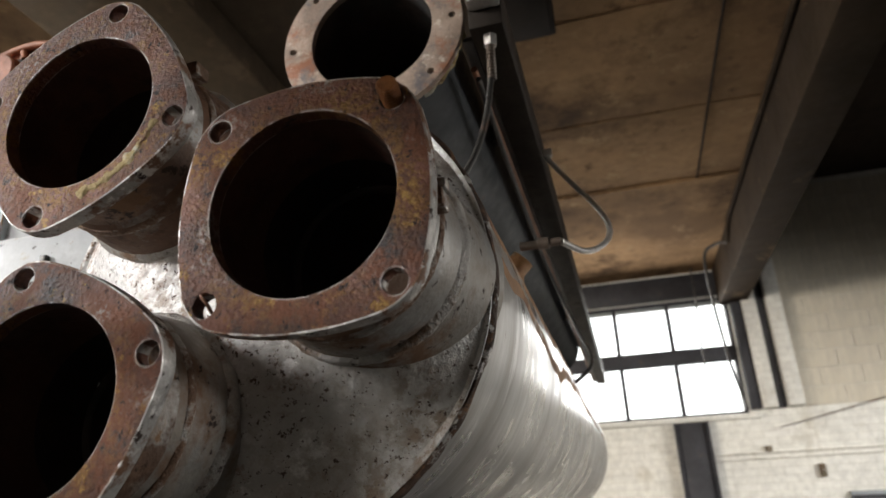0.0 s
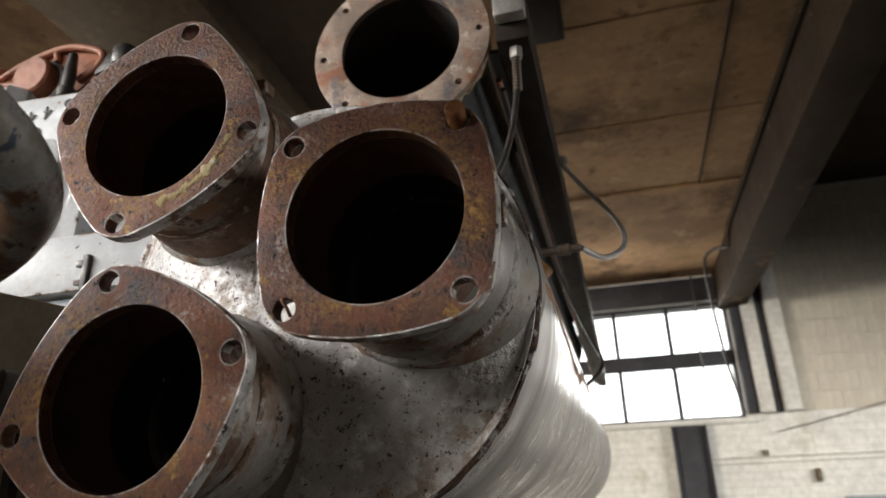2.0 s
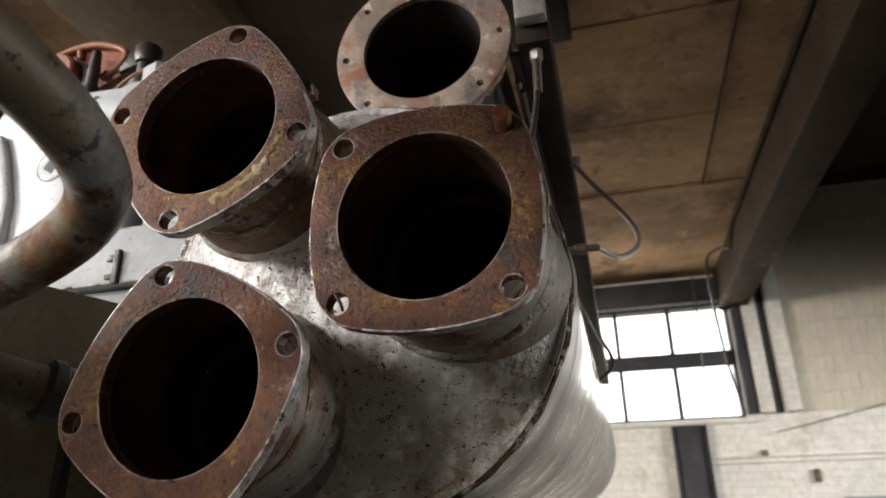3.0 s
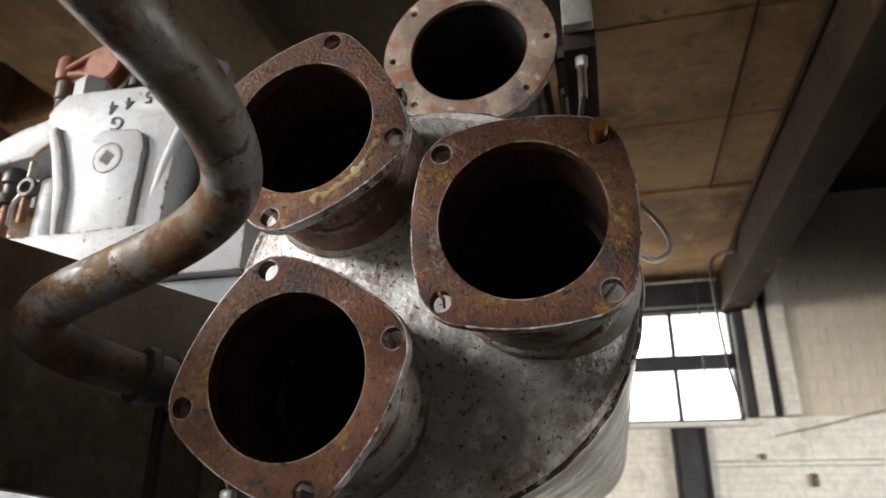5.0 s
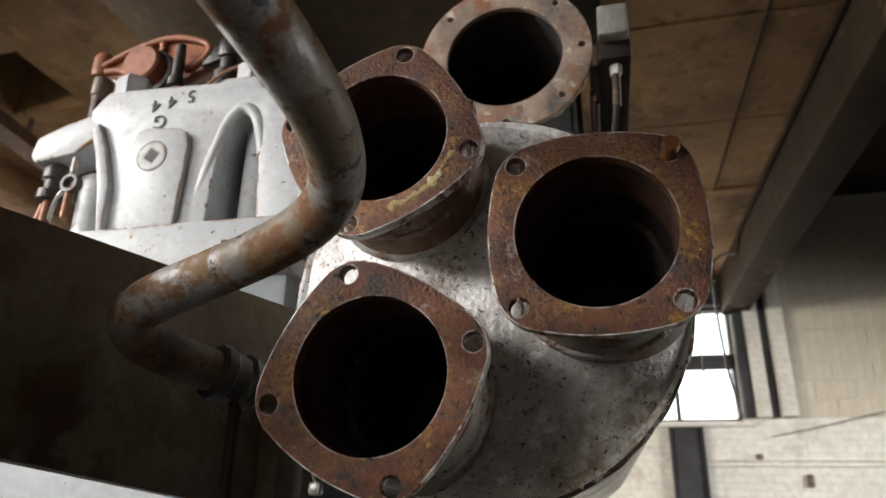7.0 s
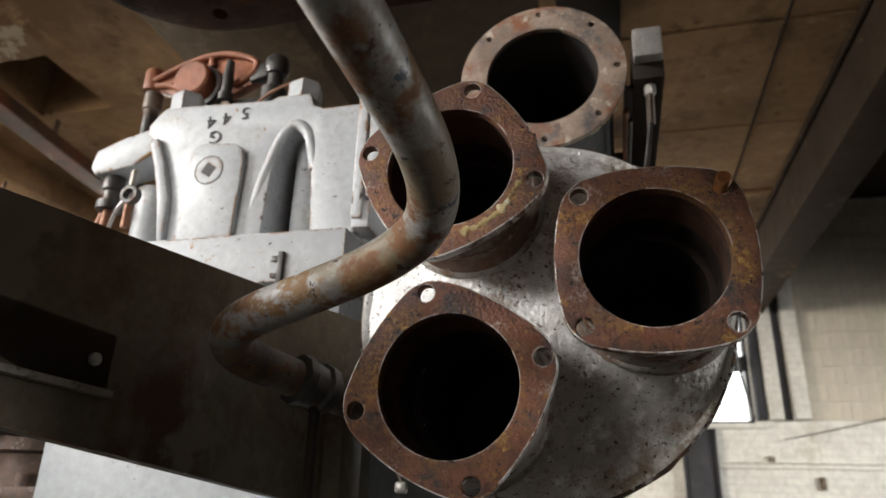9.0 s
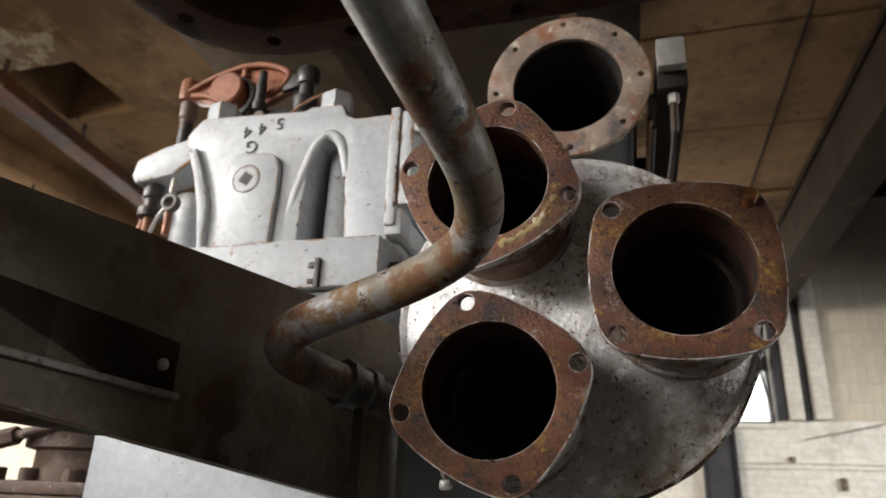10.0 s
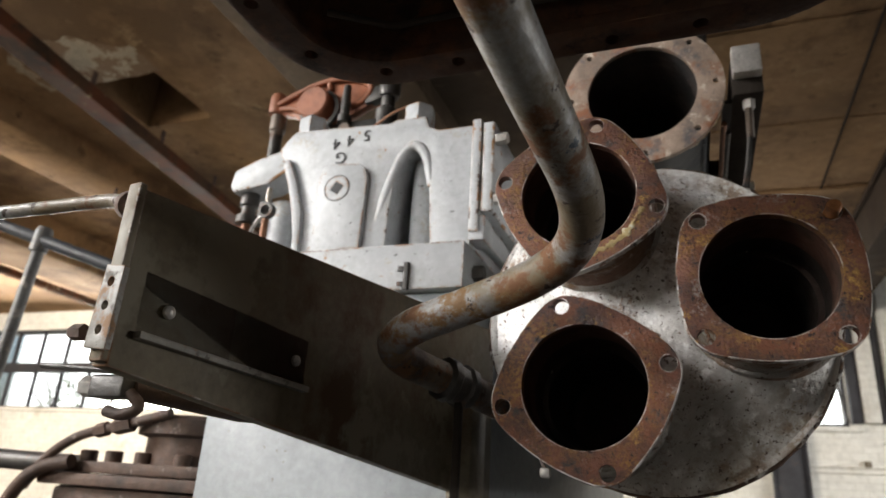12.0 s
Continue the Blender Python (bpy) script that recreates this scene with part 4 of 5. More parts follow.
arm = [(-1.262, 2.392), (-1.262, 2.42), (-1.235, 2.425), (-1.19, 2.442), (-1.13, 2.460), (-1.07, 2.466), (-1.02, 2.455), (-0.97, 2.430), (-0.948, 2.415), (-0.955, 2.385), (-0.99, 2.372), (-1.03, 2.352), (-1.08, 2.335), (-1.15, 2.335), (-1.195, 2.375), (-1.235, 2.388)]
part("arm", prism(arm, 0.898, 0.925, 0.004), M_oxide, rocker)
part("arm_rim", sweep(rounded([(-1.245, 0.893, 2.412), (-1.19, 0.891, 2.436), (-1.13, 0.889, 2.454), (-1.07, 0.889, 2.461), (-1.02, 0.890, 2.450), (-0.97, 0.893, 2.426), (-0.985, 0.893, 2.392), (-1.03, 0.893, 2.372)], 0.03), 0.0075, 12), M_oxide, rocker, "raised rounded rim of the arm")
part("arm_rib", sweep([(-1.098, 0.893, 2.458), (-1.092, 0.893, 2.43)], 0.008, 12), M_oxide, rocker)
part("arm_rib", sweep(rounded([(-1.235, 0.893, 2.397), (-1.195, 0.893, 2.395), (-1.16, 0.893, 2.372)], 0.02), 0.008, 12), M_oxide, rocker)
part("knuckle", turned([(0, 0), (0.021, 0.002), (0.0225, 0.012), (0.0225, 0.05), (0.018, 0.060), (0.010, 0.066), (0, 0.067)], -1.255, 2.388, 0.905), M_oxide, rocker, "rounded red-oxide arm end")
part("pivot_disc", lathe([(0, -0.036), (0.040, -0.036), (0.0445, -0.031), (0.0455, -0.004), (0.0455, 0.02)], (-1.123, 0.897, 2.386), (0, 1, 0), 40), M_oxide, rocker, "round red-oxide pivot boss")
part("pivot_collar", lathe([(0.046, -0.010), (0.055, -0.009), (0.057, 0.0), (0.050, 0.004), (0.050, 0.010), (0.062, 0.012), (0.063, 0.04), (0, 0.04)], (-1.113, 0.893, 2.374), (0, 1, 0), 40), M_darkmetal, rocker, "dark stepped pivot collar")
part("pedestal", box(-1.165, -1.06, 0.905, 0.98, 2.20, 2.36, 0.012), M_darkmetal, rocker)
part("tappet", turned([(0, 0), (0.017, 0), (0.017, 0.01), (0.021, 0.014), (0.021, 0.055), (0.018, 0.058), (0, 0.058)], -1.246, 2.325, 0.905), M_tappet, rocker, "worn brown steel tappet")
part("push_rod", turned([(0, 0), (0.016, 0), (0.016, 0.25), (0, 0.25)], -1.246, 2.075, 0.905), M_darkmetal, rocker)
part("end_knuckle", turned([(0, 0), (0.024, 0.003), (0.027, 0.012), (0.027, 0.04), (0.022, 0.047), (0, 0.049)], -0.930, 2.388, 0.905), M_darkmetal, rocker, "dark steel arm end")
part("end_link", prism([(-0.99, 2.374), (-0.935, 2.388), (-0.935, 2.418), (-0.965, 2.424), (-0.992, 2.40)], 0.890, 0.918, 0.005), M_darkmetal, rocker)
part("valve_stem", turned([(0, 0), (0.036, 0), (0.036, 0.03), (0.028, 0.036), (0.028, 0.09), (0.017, 0.100), (0.017, 0.13), (0, 0.13)], -0.932, 2.262, 0.905), M_darkmetal, rocker, "dark valve stem and cap")
part("adjuster", turned([(0, 0), (0.017, 0), (0.017, 0.02), (0.012, 0.024), (0.0125, 0.06), (0.009, 0.105), (0, 0.106)], -1.030, 2.315, 0.872, 12), M_darkmetal, rocker)
part("link_bar", box(-1.05, -0.94, 0.88, 0.91, 2.285, 2.325, 0.008), M_darkmetal, rocker)
part("link_nut", hexbolt((-1.025, 0.878, 2.30), (0, -1, 0), 0.016, 0.012), M_tappet, rocker)

# ---- dark tapered bracket reaching out past the block ----
bracket = thing("support_bracket", (-0.70, 0.3, 1.55), "dark painted tapered steel bracket with a rusty bolted strip", "bracket")


def web(y):
    return -0.715 + (y - 0.03) * 0.138


bm = bmesh.new()
quad = [(0.042, 1.724, 1.567), (0.80, 1.770, 1.470)]
vs = []
for y, zt, zb in quad:
    for dx in (0, -0.016):
        vs += [bm.verts.new((web(y) + dx, y, zt)), bm.verts.new((web(y) + dx, y, zb))]
for q in ((0, 1, 5, 4), (2, 6, 7, 3), (0, 4, 6, 2), (1, 3, 7, 5), (0, 2, 3, 1), (4, 5, 7, 6)):
    bm.faces.new([vs[i] for i in q])
bmesh.ops.bevel(bm, geom=bm.edges[:], offset=0.0015, segments=2, affect="EDGES", profile=0.5)
part("web_plate", bm, M_dark, bracket, rim=M_darkrim)
ang = math.atan(0.138)
rot = Matrix.Rotation(-ang, 4, "Z")


def on_web(bm):
    bmesh.ops.transform(bm, matrix=Matrix.Translation((web(0.042), 0.042, 0)) @ rot, verts=bm.verts[:])
    return bm


# local: x out of the face, y along the arm
strip_pts = [(0.018, 1.600), (0.018, 1.654), (0.245, 1.640), (0.245, 1.588)]
strip = plate(strip_pts, [], 0.005, Matrix.Rotation(radians(90), 4, "Z"), 0.0008)
strip_ob = part("bolt_strip", on_web(strip), surf("dark_red_rust_strip", (0.075, 0.035, 0.022), 0.7, 0.05, [((0.04, 0.03, 0.025), 14, 0.5, 0.15, 0.75, 0.0)], (90, 0.3), 0.3, 10), bracket, "rust-red bolted strip")
for y, z in ((0.046, 1.623), (0.222, 1.613)):
    part("rivet_head", on_web(lathe([(0, 0.0045), (0.0035, 0.004), (0.0058, 0.002), (0.0062, -0.001)], (0.004, y, z), (1, 0, 0), 16)), M_bright, strip_ob, "worn bare rivet head")
part("strip_lip", on_web(prism_x([(0.018, 1.600), (0.018, 1.5935), (0.245, 1.5815), (0.245, 1.588)], -0.001, 0.0095, 0.001)), M_tab, strip_ob, "folded lower lip of the strip")
part("end_flange", on_web(box(-0.014, 0.002, -0.008, 0, 1.570, 1.728, 0.002)), M_dark, bracket, "dark end flange with worn pale edges", rim=M_darkrim)
ladder = [circle2(0.002, 1.634, 0.004, 10), circle2(0.001, 1.614, 0.004, 10), circle2(0.0, 1.594, 0.004, 10)]
part("slotted_tab", on_web(plate([(-0.014, 1.580), (0.013, 1.577), (0.015, 1.647), (-0.008, 1.650)], ladder, 0.006, Matrix.Translation((0, -0.0145, 0)), 0.001)), M_tab, bracket, "pale slotted tab", rim=M_darkrim)
part("gusset", box(-0.64, -0.60, 0.66, 0.74, 0.0, 1.62, 0.006), M_dark, bracket)

# lever and tube below the bracket's end
latch = thing("latch_lever", (-0.77, 0.11, 1.55), "worn steel latch lever under the bracket end", "lever")
part("lever_bar", sweep(rounded([(-0.85, 0.095, 1.578), (-0.81, 0.097, 1.576), (-0.745, 0.10, 1.572)], 0.02), 0.0028, 8), M_darkmetal, latch)
part("clevis", box(-0.792, -0.752, 0.10, 0.125, 1.550, 1.571, 0.003), M_darkmetal, latch)
part("clevis_pin", hexbolt((-0.792, 0.112, 1.5605), (-1, -0.25, 0), 0.010, 0.016), M_bright, latch)
part("hook", sweep(rounded([(-0.752, 0.11, 1.556), (-0.738, 0.115, 1.543), (-0.755, 0.11, 1.535), (-0.774, 0.11, 1.539)], 0.012), 0.0055, 10), M_rustpart, latch)
part("rod", sweep([(-0.756, 0.115, 1.560), (-0.735, 0.25, 1.555), (-0.715, 0.40, 1.562)], 0.010, 14), M_rustpart, latch, "rusty round rod")
part("set_bolt", hexbolt((-0.738, 0.036, 1.594), (-1, 0, 0), 0.007, 0.014), M_rustpart, latch)

# ---- bent painted pipe in front of the stubs ----
bent = thing("bent_pipe", (-0.55, 0.45, 1.62), "bent grey pipe with chipped paint and rust", "pipe")
path = rounded([(-0.505, 0.60, 1.598), (-0.632, 0.335, 1.648), (-0.40, 0.31, 1.716), (-0.349, 0.215, 1.738), (-0.372, -0.05, 1.775), (-0.42, -0.75, 1.876)], 0.085, 12)
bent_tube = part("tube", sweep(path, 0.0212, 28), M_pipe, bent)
part("pipe_union", lathe([(0.021, 0), (0.029, 0.004), (0.030, 0.014), (0.026, 0.018), (0.026, 0.034), (0.030, 0.038), (0.029, 0.05), (0.021, 0.054)], (-0.578, 0.448, 1.627), (0.43, 0.89, -0.17), 10), M_darkmetal, bent_tube, "dark rusty pipe union")
part("strap", box(-0.566, -0.556, 0.47, 0.482, 1.40, 1.605, 0.002), M_black, bent)

# ---- broad duct mouth overhead ----
duct = thing("duct_mouth", (-0.42, -0.05, 1.946), "dark rusty flanged duct mouth hanging overhead", "duct")


def rrect(x0, x1, z0, z1, r, n=10):
    pts = []
    for cx, cz, a0 in ((x1 - r, z1 - r, 0), (x0 + r, z1 - r, 90), (x0 + r, z0 + r, 180), (x1 - r, z0 + r, 270)):
        pts += [(cx + r * math.cos(radians(a0 + 90 * i / n)), cz + r * math.sin(radians(a0 + 90 * i / n))) for i in range(n + 1)]
    return pts


flat = Matrix.Translation((0, 0, 1.946)) @ Matrix.Rotation(radians(90), 4, "X") @ Matrix.Scale(-1, 4, (0, 0, 1))
hl = []
for x, y in ((-0.655, 0.172), (-0.585, 0.225), (-0.497, 0.228), (-0.412, 0.232), (-0.327, 0.235), (-0.24, 0.232), (-0.672, 0.08), (-0.674, -0.02), (-0.12, 0.15), (-0.10, 0.05)):
    hl.append(circle2(x, -y, 0.0075, 14))
oute = rrect(-0.694, -0.075, -0.252, 0.55, 0.125)
inne = rrect(-0.648, -0.12, -0.208, 0.50, 0.09)
bm = plate(oute, [inne] + hl, 0.016, Matrix.Identity(4), 0.0015)
M_ductm = surf("dark_rusty_duct_steel", (0.075, 0.038, 0.023), 0.7, 0.0, [((0.13, 0.055, 0.027), 9, 0.5, 0.12, 0.8, 0.0), ((0.03, 0.02, 0.015), 16, 0.55, 0.1, 0.8, 0.0)], (90, 0.35), 0.3, 8, None, None, 0.25)
bmesh.ops.transform(bm, matrix=Matrix(((1, 0, 0, 0), (0, 0, -1, 0), (0, 1, 0, 1.946), (0, 0, 0, 1))), verts=bm.verts[:])
part("mouth_flange", bm, M_ductm, duct, "dark rusty rounded flange with bolt holes")
bm = bmesh.new()
inn = [(x, -z) for x, z in rrect(-0.652, -0.116, -0.212, 0.504, 0.094)]
lo = [bm.verts.new((x, y, 1.963)) for x, y in inn]
hi = [bm.verts.new((x, y, 2.75)) for x, y in inn]
for i in range(len(lo)):
    j = (i + 1) % len(lo)
    bm.faces.new((lo[i], lo[j], hi[j], hi[i]))
bm.faces.new(hi)
part("duct_wall", bm, M_ductm, duct)
part("duct_seam", sweep([(-0.62, 0.14, 1.972), (-0.56, 0.185, 1.975), (-0.45, 0.195, 1.985), (-0.30, 0.2, 1.98), (-0.15, 0.19, 1.97)], 0.004, 8), M_black, duct)
for x in (-0.55, -0.2):
    part("duct_hanger", box(x - 0.015, x + 0.015, -0.1, -0.07, 2.745, CEIL - 0.002), M_black, duct)


# ---- fittings on the far wall ----
post = thing("wall_post", (0.656, 7.93, 0.0), "dark steel post standing under the window", "post")
part("post_web", box(0.50, 0.815, 7.93, 7.998, 0.0, 2.305, 0.004), M_frame, post)
part("post_flange", box(0.478, 0.50, 7.88, 7.998, 0.0, 2.305, 0.003), M_frame, post)
part("post_flange", box(0.815, 0.838, 7.88, 7.998, 0.0, 2.305, 0.003), M_frame, post)
setting("trim_jamb", box(1.30, 1.405, 7.9, 7.998, 2.40, 4.0, 0.006), M_frame, "dark window jamb", "trim")
setting("trim_pilaster_inner", box(1.41, 1.565, 7.86, 7.998, 2.40, 4.92, 0.01), M_wall, "white painted pilaster", "trim")
setting("trim_pilaster_outer", box(1.66, 1.815, 7.8, 7.998, 2.40, 4.92, 0.01), M_wall, "white painted pilaster", "trim")
down = thing("downpipe", (1.61, 7.93, 2.4), "dark downpipe between two white pilasters", "pipe")
part("tube", lathe([(0, 0), (0.04, 0), (0.04, 2.5), (0, 2.5)], (1.612, 7.94, 2.40), (0, 0, 1), 20), M_frame, down)
for x, z, w, h in ((1.394, 1.99, 0.06, 0.06), (1.861, 1.75, 0.055, 0.13)):
    jb = thing("junction_box", (x, 7.97, z), "small dirty green junction box on the white wall", "electric box", "wall boxes")
    part("cover", box(x - w / 2, x + w / 2, 7.95, 7.998, z - h / 2, z + h / 2, 0.006), M_dark, jb)
    part("screw", hexbolt((x, 7.95, z), (0, -1, 0), 0.008, 0.006), M_bright, jb)
line("wall_conduit", [(0.84, 7.97, 1.955), (1.8, 7.97, 1.958), (5.5, 7.97, 1.96)], 0.013, M_wall, "white painted conduit along the wall", 0.1)
line("wall_conduit", [(0.84, 7.97, 1.90), (1.8, 7.97, 1.905), (5.5, 7.97, 1.91)], 0.010, M_wall, "white painted conduit along the wall", 0.1)
line("slack_cable", [(1.55, 7.96, 2.20), (1.9, 7.95, 2.27), (2.3, 7.95, 2.36), (2.9, 7.96, 2.50), (3.6, 7.97, 2.56)], 0.007, M_stub, "slack grey cable on the white wall", 0.2)
panel = thing("wall_board", (2.6, 7.97, 0.9), "grey-blue board fixed to the white wall", "board")
part("board", box(2.06, 3.3, 7.95, 7.998, 0.85, 1.54, 0.006), surf("grey_blue_paint", (0.30, 0.33, 0.35), 0.6, 0.0, [((0.2, 0.2, 0.19), 4, 0.55, 0.15, 0.7, 0.0)], (20, 0.2), 0.15, 2), panel)
part("batten", box(2.06, 3.3, 7.93, 7.95, 1.46, 1.50, 0.003), M_frame, panel)
line("hanging_rod", [(0.935, 7.80, 4.02), (0.93, 7.80, 3.6), (0.90, 7.82, 3.0), (0.93, 7.82, 2.42)], 0.010, M_darkmetal, "thin rod hanging before the window", 0.1)
line("bent_conduit", [(1.195, 6.6, 3.86), (1.10, 6.7, 3.90), (0.98, 6.85, 3.88), (0.98, 6.95, 3.70), (1.06, 7.4, 3.35), (1.16, 7.8, 2.9), (1.26, 7.9, 2.40)], 0.016, M_darkmetal, "bent conduit from the beam to the window", 0.12)
line("beam_conduit", [(1.165, 0.0, 3.97), (1.165, 6.3, 3.97), (1.19, 6.6, 3.85)], 0.02, M_beam, "painted conduit along the ceiling beam", 0.1)
line("ceiling_conduit", [(0.80, 2.0, 4.01), (0.83, 5.35, 4.01)], 0.008, M_darkceil, "thin conduit across the stained ceiling")
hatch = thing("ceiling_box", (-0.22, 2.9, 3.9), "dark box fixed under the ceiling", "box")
part("casing", box(-0.40, -0.08, 2.3, 2.98, 3.86, 4.011, 0.01), M_darkceil, hatch)
part("lid", box(-0.38, -0.10, 2.32, 2.96, 3.845, 3.859, 0.004), M_darkceil, hatch)

setting("trim_lintel", box(-3.45, 1.29, 7.93, 7.998, 3.715, 3.99, 0.006), M_frame, "dark steel lintel over the window", "trim")

# ---- rusty tray under the left ceiling, with hangers ----
tray = thing("cable_tray", (-4.2, 3.2, 3.8), "rusty steel tray hung under the ceiling", "tray")
ta, tb = Vector((-3.72, 0.3, 3.83)), Vector((-4.72, 6.9, 3.83))
td = (tb - ta).normalized()
tm = Matrix.Translation(ta) @ Matrix.Rotation(math.atan2(-td.x, td.y), 4, "Z")
tl = (tb - ta).length
bm = prism([(-0.07, -0.012), (0.10, -0.012), (0.10, 0.085), (0.092, 0.085), (0.092, 0.0), (-0.062, 0.0), (-0.062, 0.085), (-0.07, 0.085)], 0, tl, 0)
bmesh.ops.transform(bm, matrix=tm, verts=bm.verts[:])
M_tray = surf("rusty_tray_paint", (0.085, 0.046, 0.026), 0.75, 0.0, [((0.12, 0.045, 0.022), 2.2, 0.46, 0.08, 0.8, 0.0), ((0.05, 0.032, 0.022), 3.2, 0.53, 0.08, 0.8, 0.0), ((0.40, 0.30, 0.19), 3, 0.60, 0.05, 0.8, 0.0, 16)], (30, 0.4), 0.3, 3, None, None, 0.1)
part("tray_channel", bm, M_tray, tray)
for k in range(8):
    bm = box(0.075, 0.09, 0.5 + 0.8 * k, 0.535 + 0.8 * k, 0.0, 0.195, 0.002)
    bmesh.ops.transform(bm, matrix=tm, verts=bm.verts[:])
    part("hanger", bm, M_rustpart, tray, "rusty strap hanger")
for k, x, y in ((0, -4.9, 3.6), (1, -5.1, 5.2)):
    hk = thing("ceiling_hook", (x, y, 3.8), "rusty hook under the ceiling beam", "hook", "ceiling hooks")
    part("shank", sweep(rounded([(x, y, 3.802), (x, y, 3.68), (x + 0.05, y, 3.62), (x + 0.1, y, 3.68)], 0.03), 0.012, 10), M_rustpart, hk)
line("second_tray", [(-7.55, 3.0, 3.58), (-7.9, 7.0, 3.58)], 0.05, M_tray, "rusty pipe under the outer ceiling beam")
# plaster gone round the square hole
bm = bmesh.new()
rows = []
for i in range(25):
    row = []
    for j in range(9):
        u, v = i / 24, j / 8
        x = -4.5 + 1.0 * u
        y = 2.515 - (0.28 + 0.45 * (0.5 + 0.5 * noise.noise((u * 5, 3.1, 0))) * math.sin(math.pi * min(1, 0.1 + u))) * v
        edge = min(u, 1 - u, 1 - v) * 8
        row.append(bm.verts.new((x + 0.05 * noise.noise((v * 6, u * 4, 3)), y + 0.02 * noise.noise((u * 14, v * 5, 1)), CEIL - 0.004 - 0.012 * max(0.0, min(1, edge)) * (0.5 + 0.5 * noise.noise((u * 12, v * 6, 7))))))
    rows.append(row)
for a, c in zip(rows, rows[1:]):
    for q in range(8):
        bm.faces.new((a[q], a[q + 1], c[q + 1], c[q]))
setting("trim_plaster_patch", bm, M_peel, "flaking pale plaster beside the ceiling hole", "plaster")

# ---- hand rails ----
grab = thing("grab_rail", (-0.76, 0.09, 1.72), "worn silver hand rail with rust patches", "rail")
part("tube", sweep(rounded([(-0.752, 0.062, 1.722), (-0.79, 0.09, 1.740), (-0.825, 0.10, 1.749), (-1.0, 0.10, 1.749), (-1.7, 0.10, 1.75), (-1.75, 0.10, 1.4), (-1.75, 0.10, 0.0)], 0.035), 0.0075, 16), M_pipe, grab)
part("socket", lathe([(0, 0), (0.013, 0.002), (0.014, 0.02), (0.011, 0.03), (0, 0.03)], (-0.735, 0.052, 1.714), (-0.75, 0.5, 0.3), 14), M_rustpart, grab)
M_railgrey = surf("worn_grey_rail_paint", (0.15, 0.15, 0.145), 0.5, 0.1, [((0.30, 0.28, 0.25), 18, 0.56, 0.06, 0.5, 0.2), ((0.09, 0.06, 0.04), 26, 0.58, 0.06, 0.7, 0.0)], (80, 0.3), 0.25, 10)
guard = thing("guard_rail", (-2.14, 1.0, 0.0), "dark steel stair rail on a round post", "rail")
part("hand_tube", sweep([(-2.75, 1.0, 2.345), (-2.13, 1.0, 2.14), (-1.35, 1.0, 1.88)], 0.019, 16), M_darkpipe, guard)
part("post_tube", sweep([(-2.118, 1.0, 2.155), (-2.16, 1.0, 1.70), (-2.32, 1.0, 0.0)], 0.018, 16), M_railgrey, guard)
part("post_cap", lathe([(0, 0.03), (0.02, 0.026), (0.026, 0.012), (0.026, -0.05), (0.019, -0.055)], (-2.120, 1.0, 2.150), (0.1, 0, 1), 18), M_railgrey, guard)

# ---- rusty pump beside the block ----
pump = thing("oil_pump", (-1.46, 1.0, 0.0), "brown rusted pump with bolted cover and pipes", "pump")
part("pedestal", box(-1.62, -1.28, 0.90, 1.12, 0.0, 1.298, 0.01), M_dark, pump)
part("pump_body", box(-1.675, -1.25, 0.86, 1.14, 1.30, 1.448, 0.012), M_rustpart, pump)
part("cover_plate", box(-1.70, -1.225, 0.835, 1.16, 1.45, 1.476, 0.004), M_rustpart, pump, "rusty cover plate with peeling paint")
upper_plate = part("upper_plate", box(-1.655, -1.25, 0.85, 1.15, 1.478, 1.503, 0.004), M_rustpart, pump)
for x in (-1.60, -1.525, -1.44, -1.33):
    part("cap_bolt", lathe([(0, 0), (0.019, 0), (0.019, 0.022), (0.016, 0.025), (0, 0.025)], (x, 0.875, 1.503), (0, 0, 1), 16), M_rustpart, upper_plate)
part("cylinder", lathe([(0, 0), (0.118, 0), (0.118, 0.06), (0.14, 0.066), (0.142, 0.10), (0.135, 0.108), (0, 0.11)], (-1.385, 0.99, 1.503), (0, 0, 1), 40), M_rustpart, pump)
part("feed_pipe", sweep(rounded([(-1.36, 0.845, 1.612), (-1.47, 0.84, 1.585), (-1.60, 0.83, 1.558), (-1.685, 0.83, 1.505), (-1.73, 0.83, 1.44)], 0.05), 0.011, 14), M_rustpart, pump)
part("union", hexbolt((-1.455, 0.84, 1.589), (-0.97, -0.03, -0.22), 0.019, 0.05), M_rustpart, pump)
part("union", hexbolt((-1.52, 0.837, 1.575), (-0.97, -0.03, -0.22), 0.016, 0.035), M_rustpart, pump)
part("drain_hose", sweep(rounded([(-1.60, 0.83, 1.50), (-1.69, 0.82, 1.485), (-1.765, 0.82, 1.41), (-1.77, 0.84, 1.0), (-1.62, 0.95, 0.9)], 0.06), 0.016, 14), M_rustpart, pump)
part("inlet_pipe", lathe([(0, 0), (0.024, 0), (0.024, 0.5), (0, 0.5)], (-1.66, 0.93, 1.492), (-1, 0, 0.02), 18), M_darkmetal, pump)

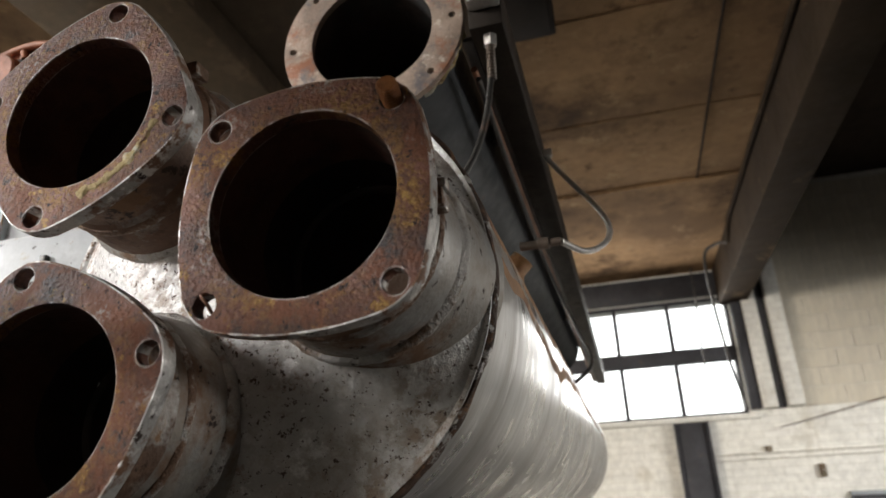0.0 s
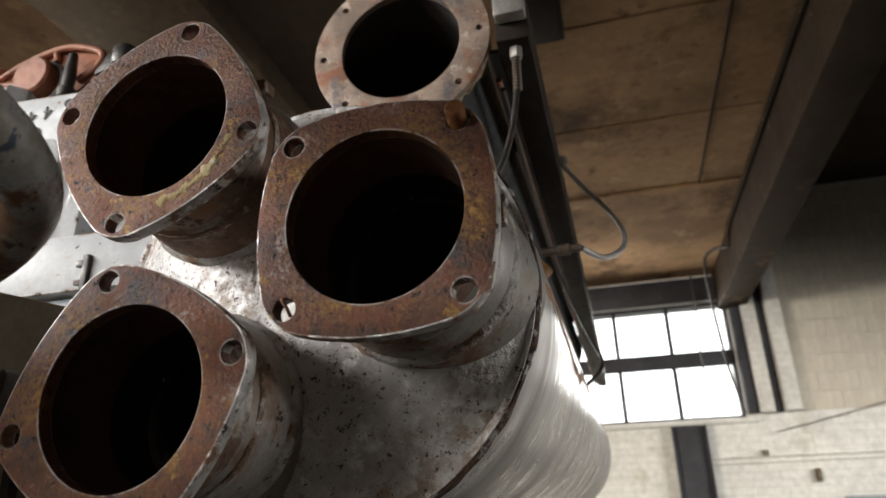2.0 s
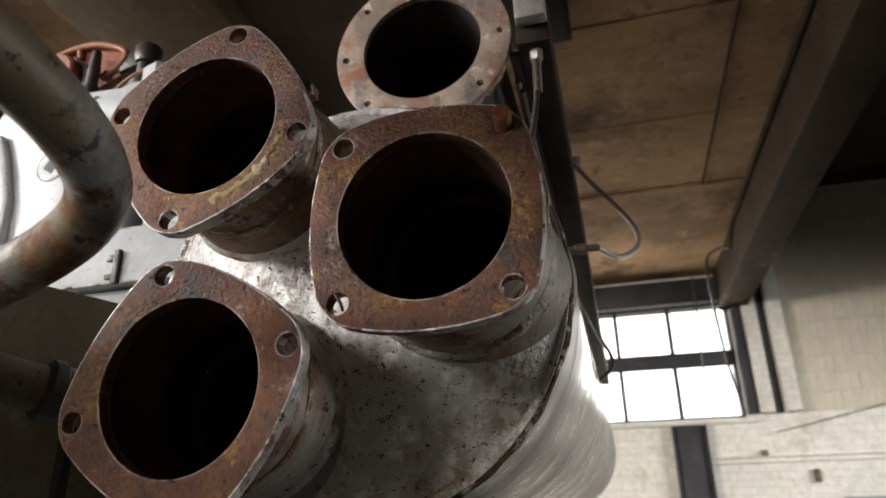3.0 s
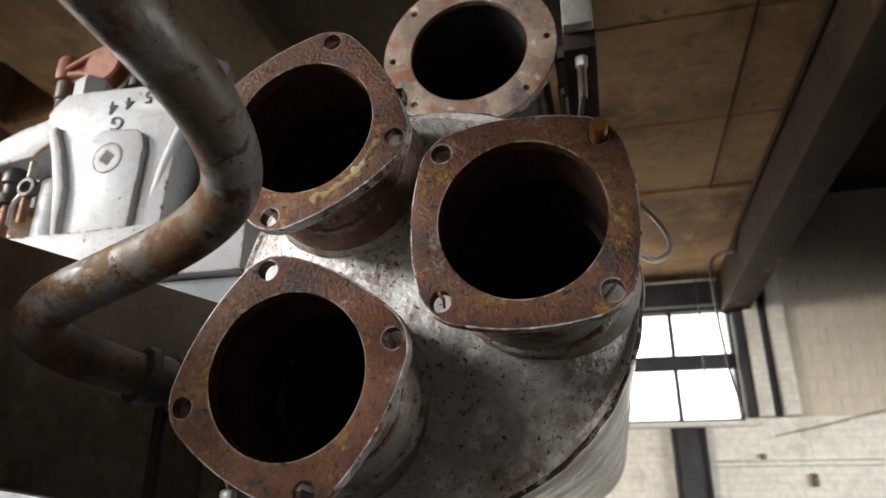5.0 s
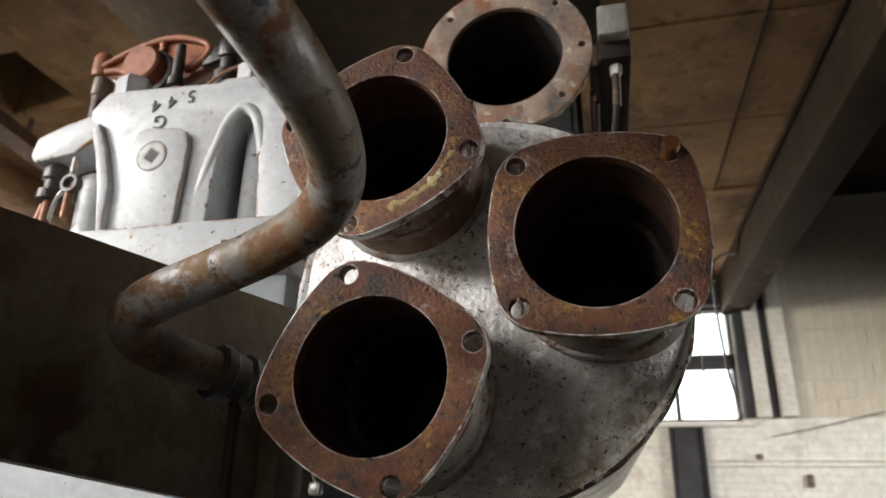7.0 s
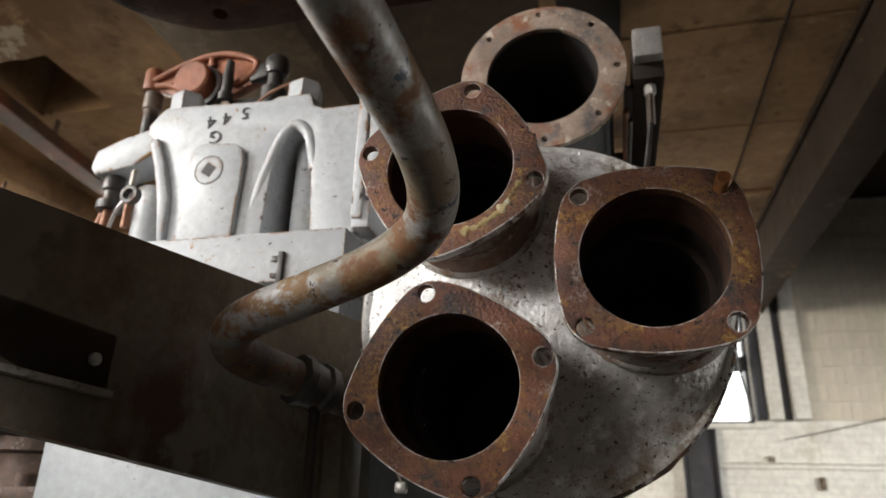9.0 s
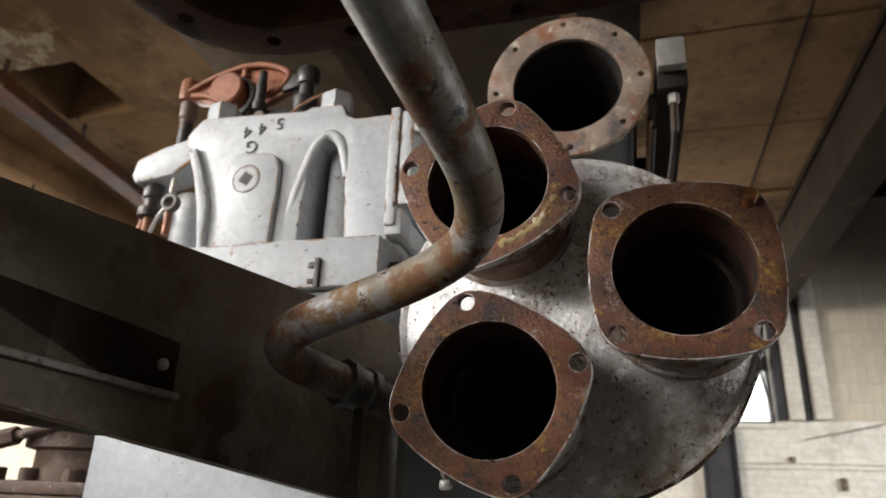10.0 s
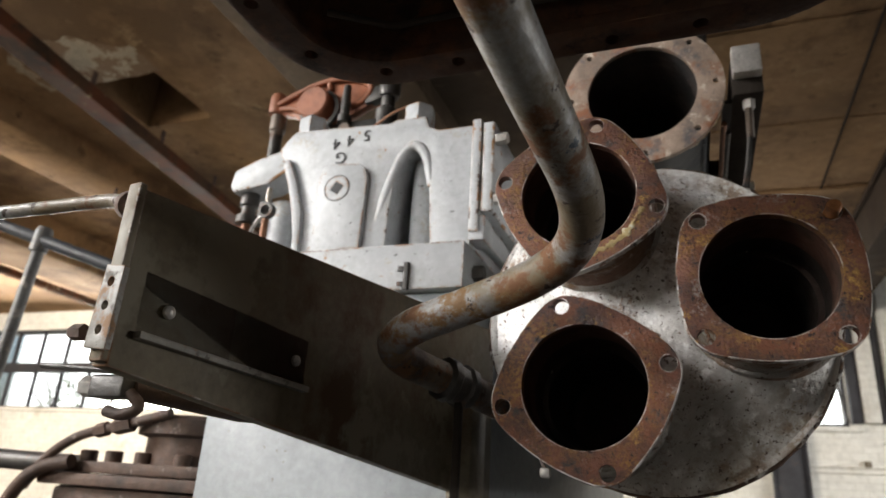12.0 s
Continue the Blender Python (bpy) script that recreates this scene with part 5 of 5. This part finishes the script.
# ---- tree outside the far left window ----
tree = thing("tree", (-21.0, 17.0, -0.5), "sunlit green tree outside the window", "tree")
part("trunk", lathe([(0, 0), (0.22, 0), (0.16, 1.5), (0.11, 3.2), (0.05, 4.6), (0, 4.7)], (-21.0, 17.0, -0.5), (0.03, 0, 1), 12), M_rustpart, tree)
for k in range(4):
    part("limb", sweep([(-21.0, 17.0, 2.0 + 0.4 * k), (-21.0 + 0.4 * math.cos(k * 1.7), 17 + 0.4 * math.sin(k * 1.7), 2.6 + 0.4 * k), (-21.0 + 0.8 * math.cos(k * 1.7), 17 + 0.8 * math.sin(k * 1.7), 3.0 + 0.4 * k)], 0.05, 8), M_rustpart, tree)
rnd = random.Random(4)
bm = bmesh.new()
for k in range(420):
    a, r, h = rnd.uniform(0, 6.283), 0.85 * math.sqrt(rnd.random()), rnd.uniform(-0.9, 0.9)
    if noise.noise((r * math.cos(a) * 0.9, r * math.sin(a) * 0.9, h * 0.9)) < -0.08:
        continue
    r *= math.sqrt(max(0.05, 1 - (h / 1.0) ** 2))
    c = Vector((-21.0 + r * math.cos(a), 17.0 + r * math.sin(a), 3.8 + h))
    u = Vector((rnd.uniform(-1, 1), rnd.uniform(-1, 1), rnd.uniform(-1, 1))).normalized() * 0.09
    w = u.orthogonal().normalized() * 0.05
    bm.faces.new([bm.verts.new(c + d) for d in (u, w, -u, -w)])
part("crown", bm, surf("green_leaves", (0.10, 0.14, 0.035), 0.6, 0.0, [((0.2, 0.24, 0.06), 2, 0.5, 0.1, 0.6, 0.0)], (20, 0.1), 0.3, 2), tree, "loose crown of small green leaves")["kind"] = "stuff"
setting("ground", box(-80, 60, -60, 90, -0.6, -0.5), M_floor, "bare grey yard outside the hall", "ground")

# ---- concrete blocks of the far wall beside the window ----
M_blocks = surf("brown_tinted_blocks", (0.66, 0.61, 0.51), 0.85, 0.0, [((0.48, 0.42, 0.32), 1.3, 0.50, 0.16, 0.85, 0.0), ((0.28, 0.21, 0.12), 2.6, 0.58, 0.10, 0.9, 0.0), ((0.62, 0.58, 0.50), 7, 0.58, 0.08, 0.85, 0.0)], (14, 0.3), 0.12, 1.4, (1.0, 1.0, 0.3), None, 0.2)
me = None
for row in range(13):
    z = 2.50 + 0.195 * row
    for k in range(6):
        x = 2.06 + 0.41 * k - (0.205 if row % 2 else 0)
        if me is None:
            ob = part("block", box(-0.203, 0.203, -0.007, 0.002, -0.0955, 0.0955, 0.003, None, 1), M_blocks, wall_far)
            me = ob.data
        else:
            ob = new("block", me)
            ob.parent = wall_far
        ob.location = (x, 7.9975 + 0.002 * math.sin(row * 3.3 + k * 1.7), z)
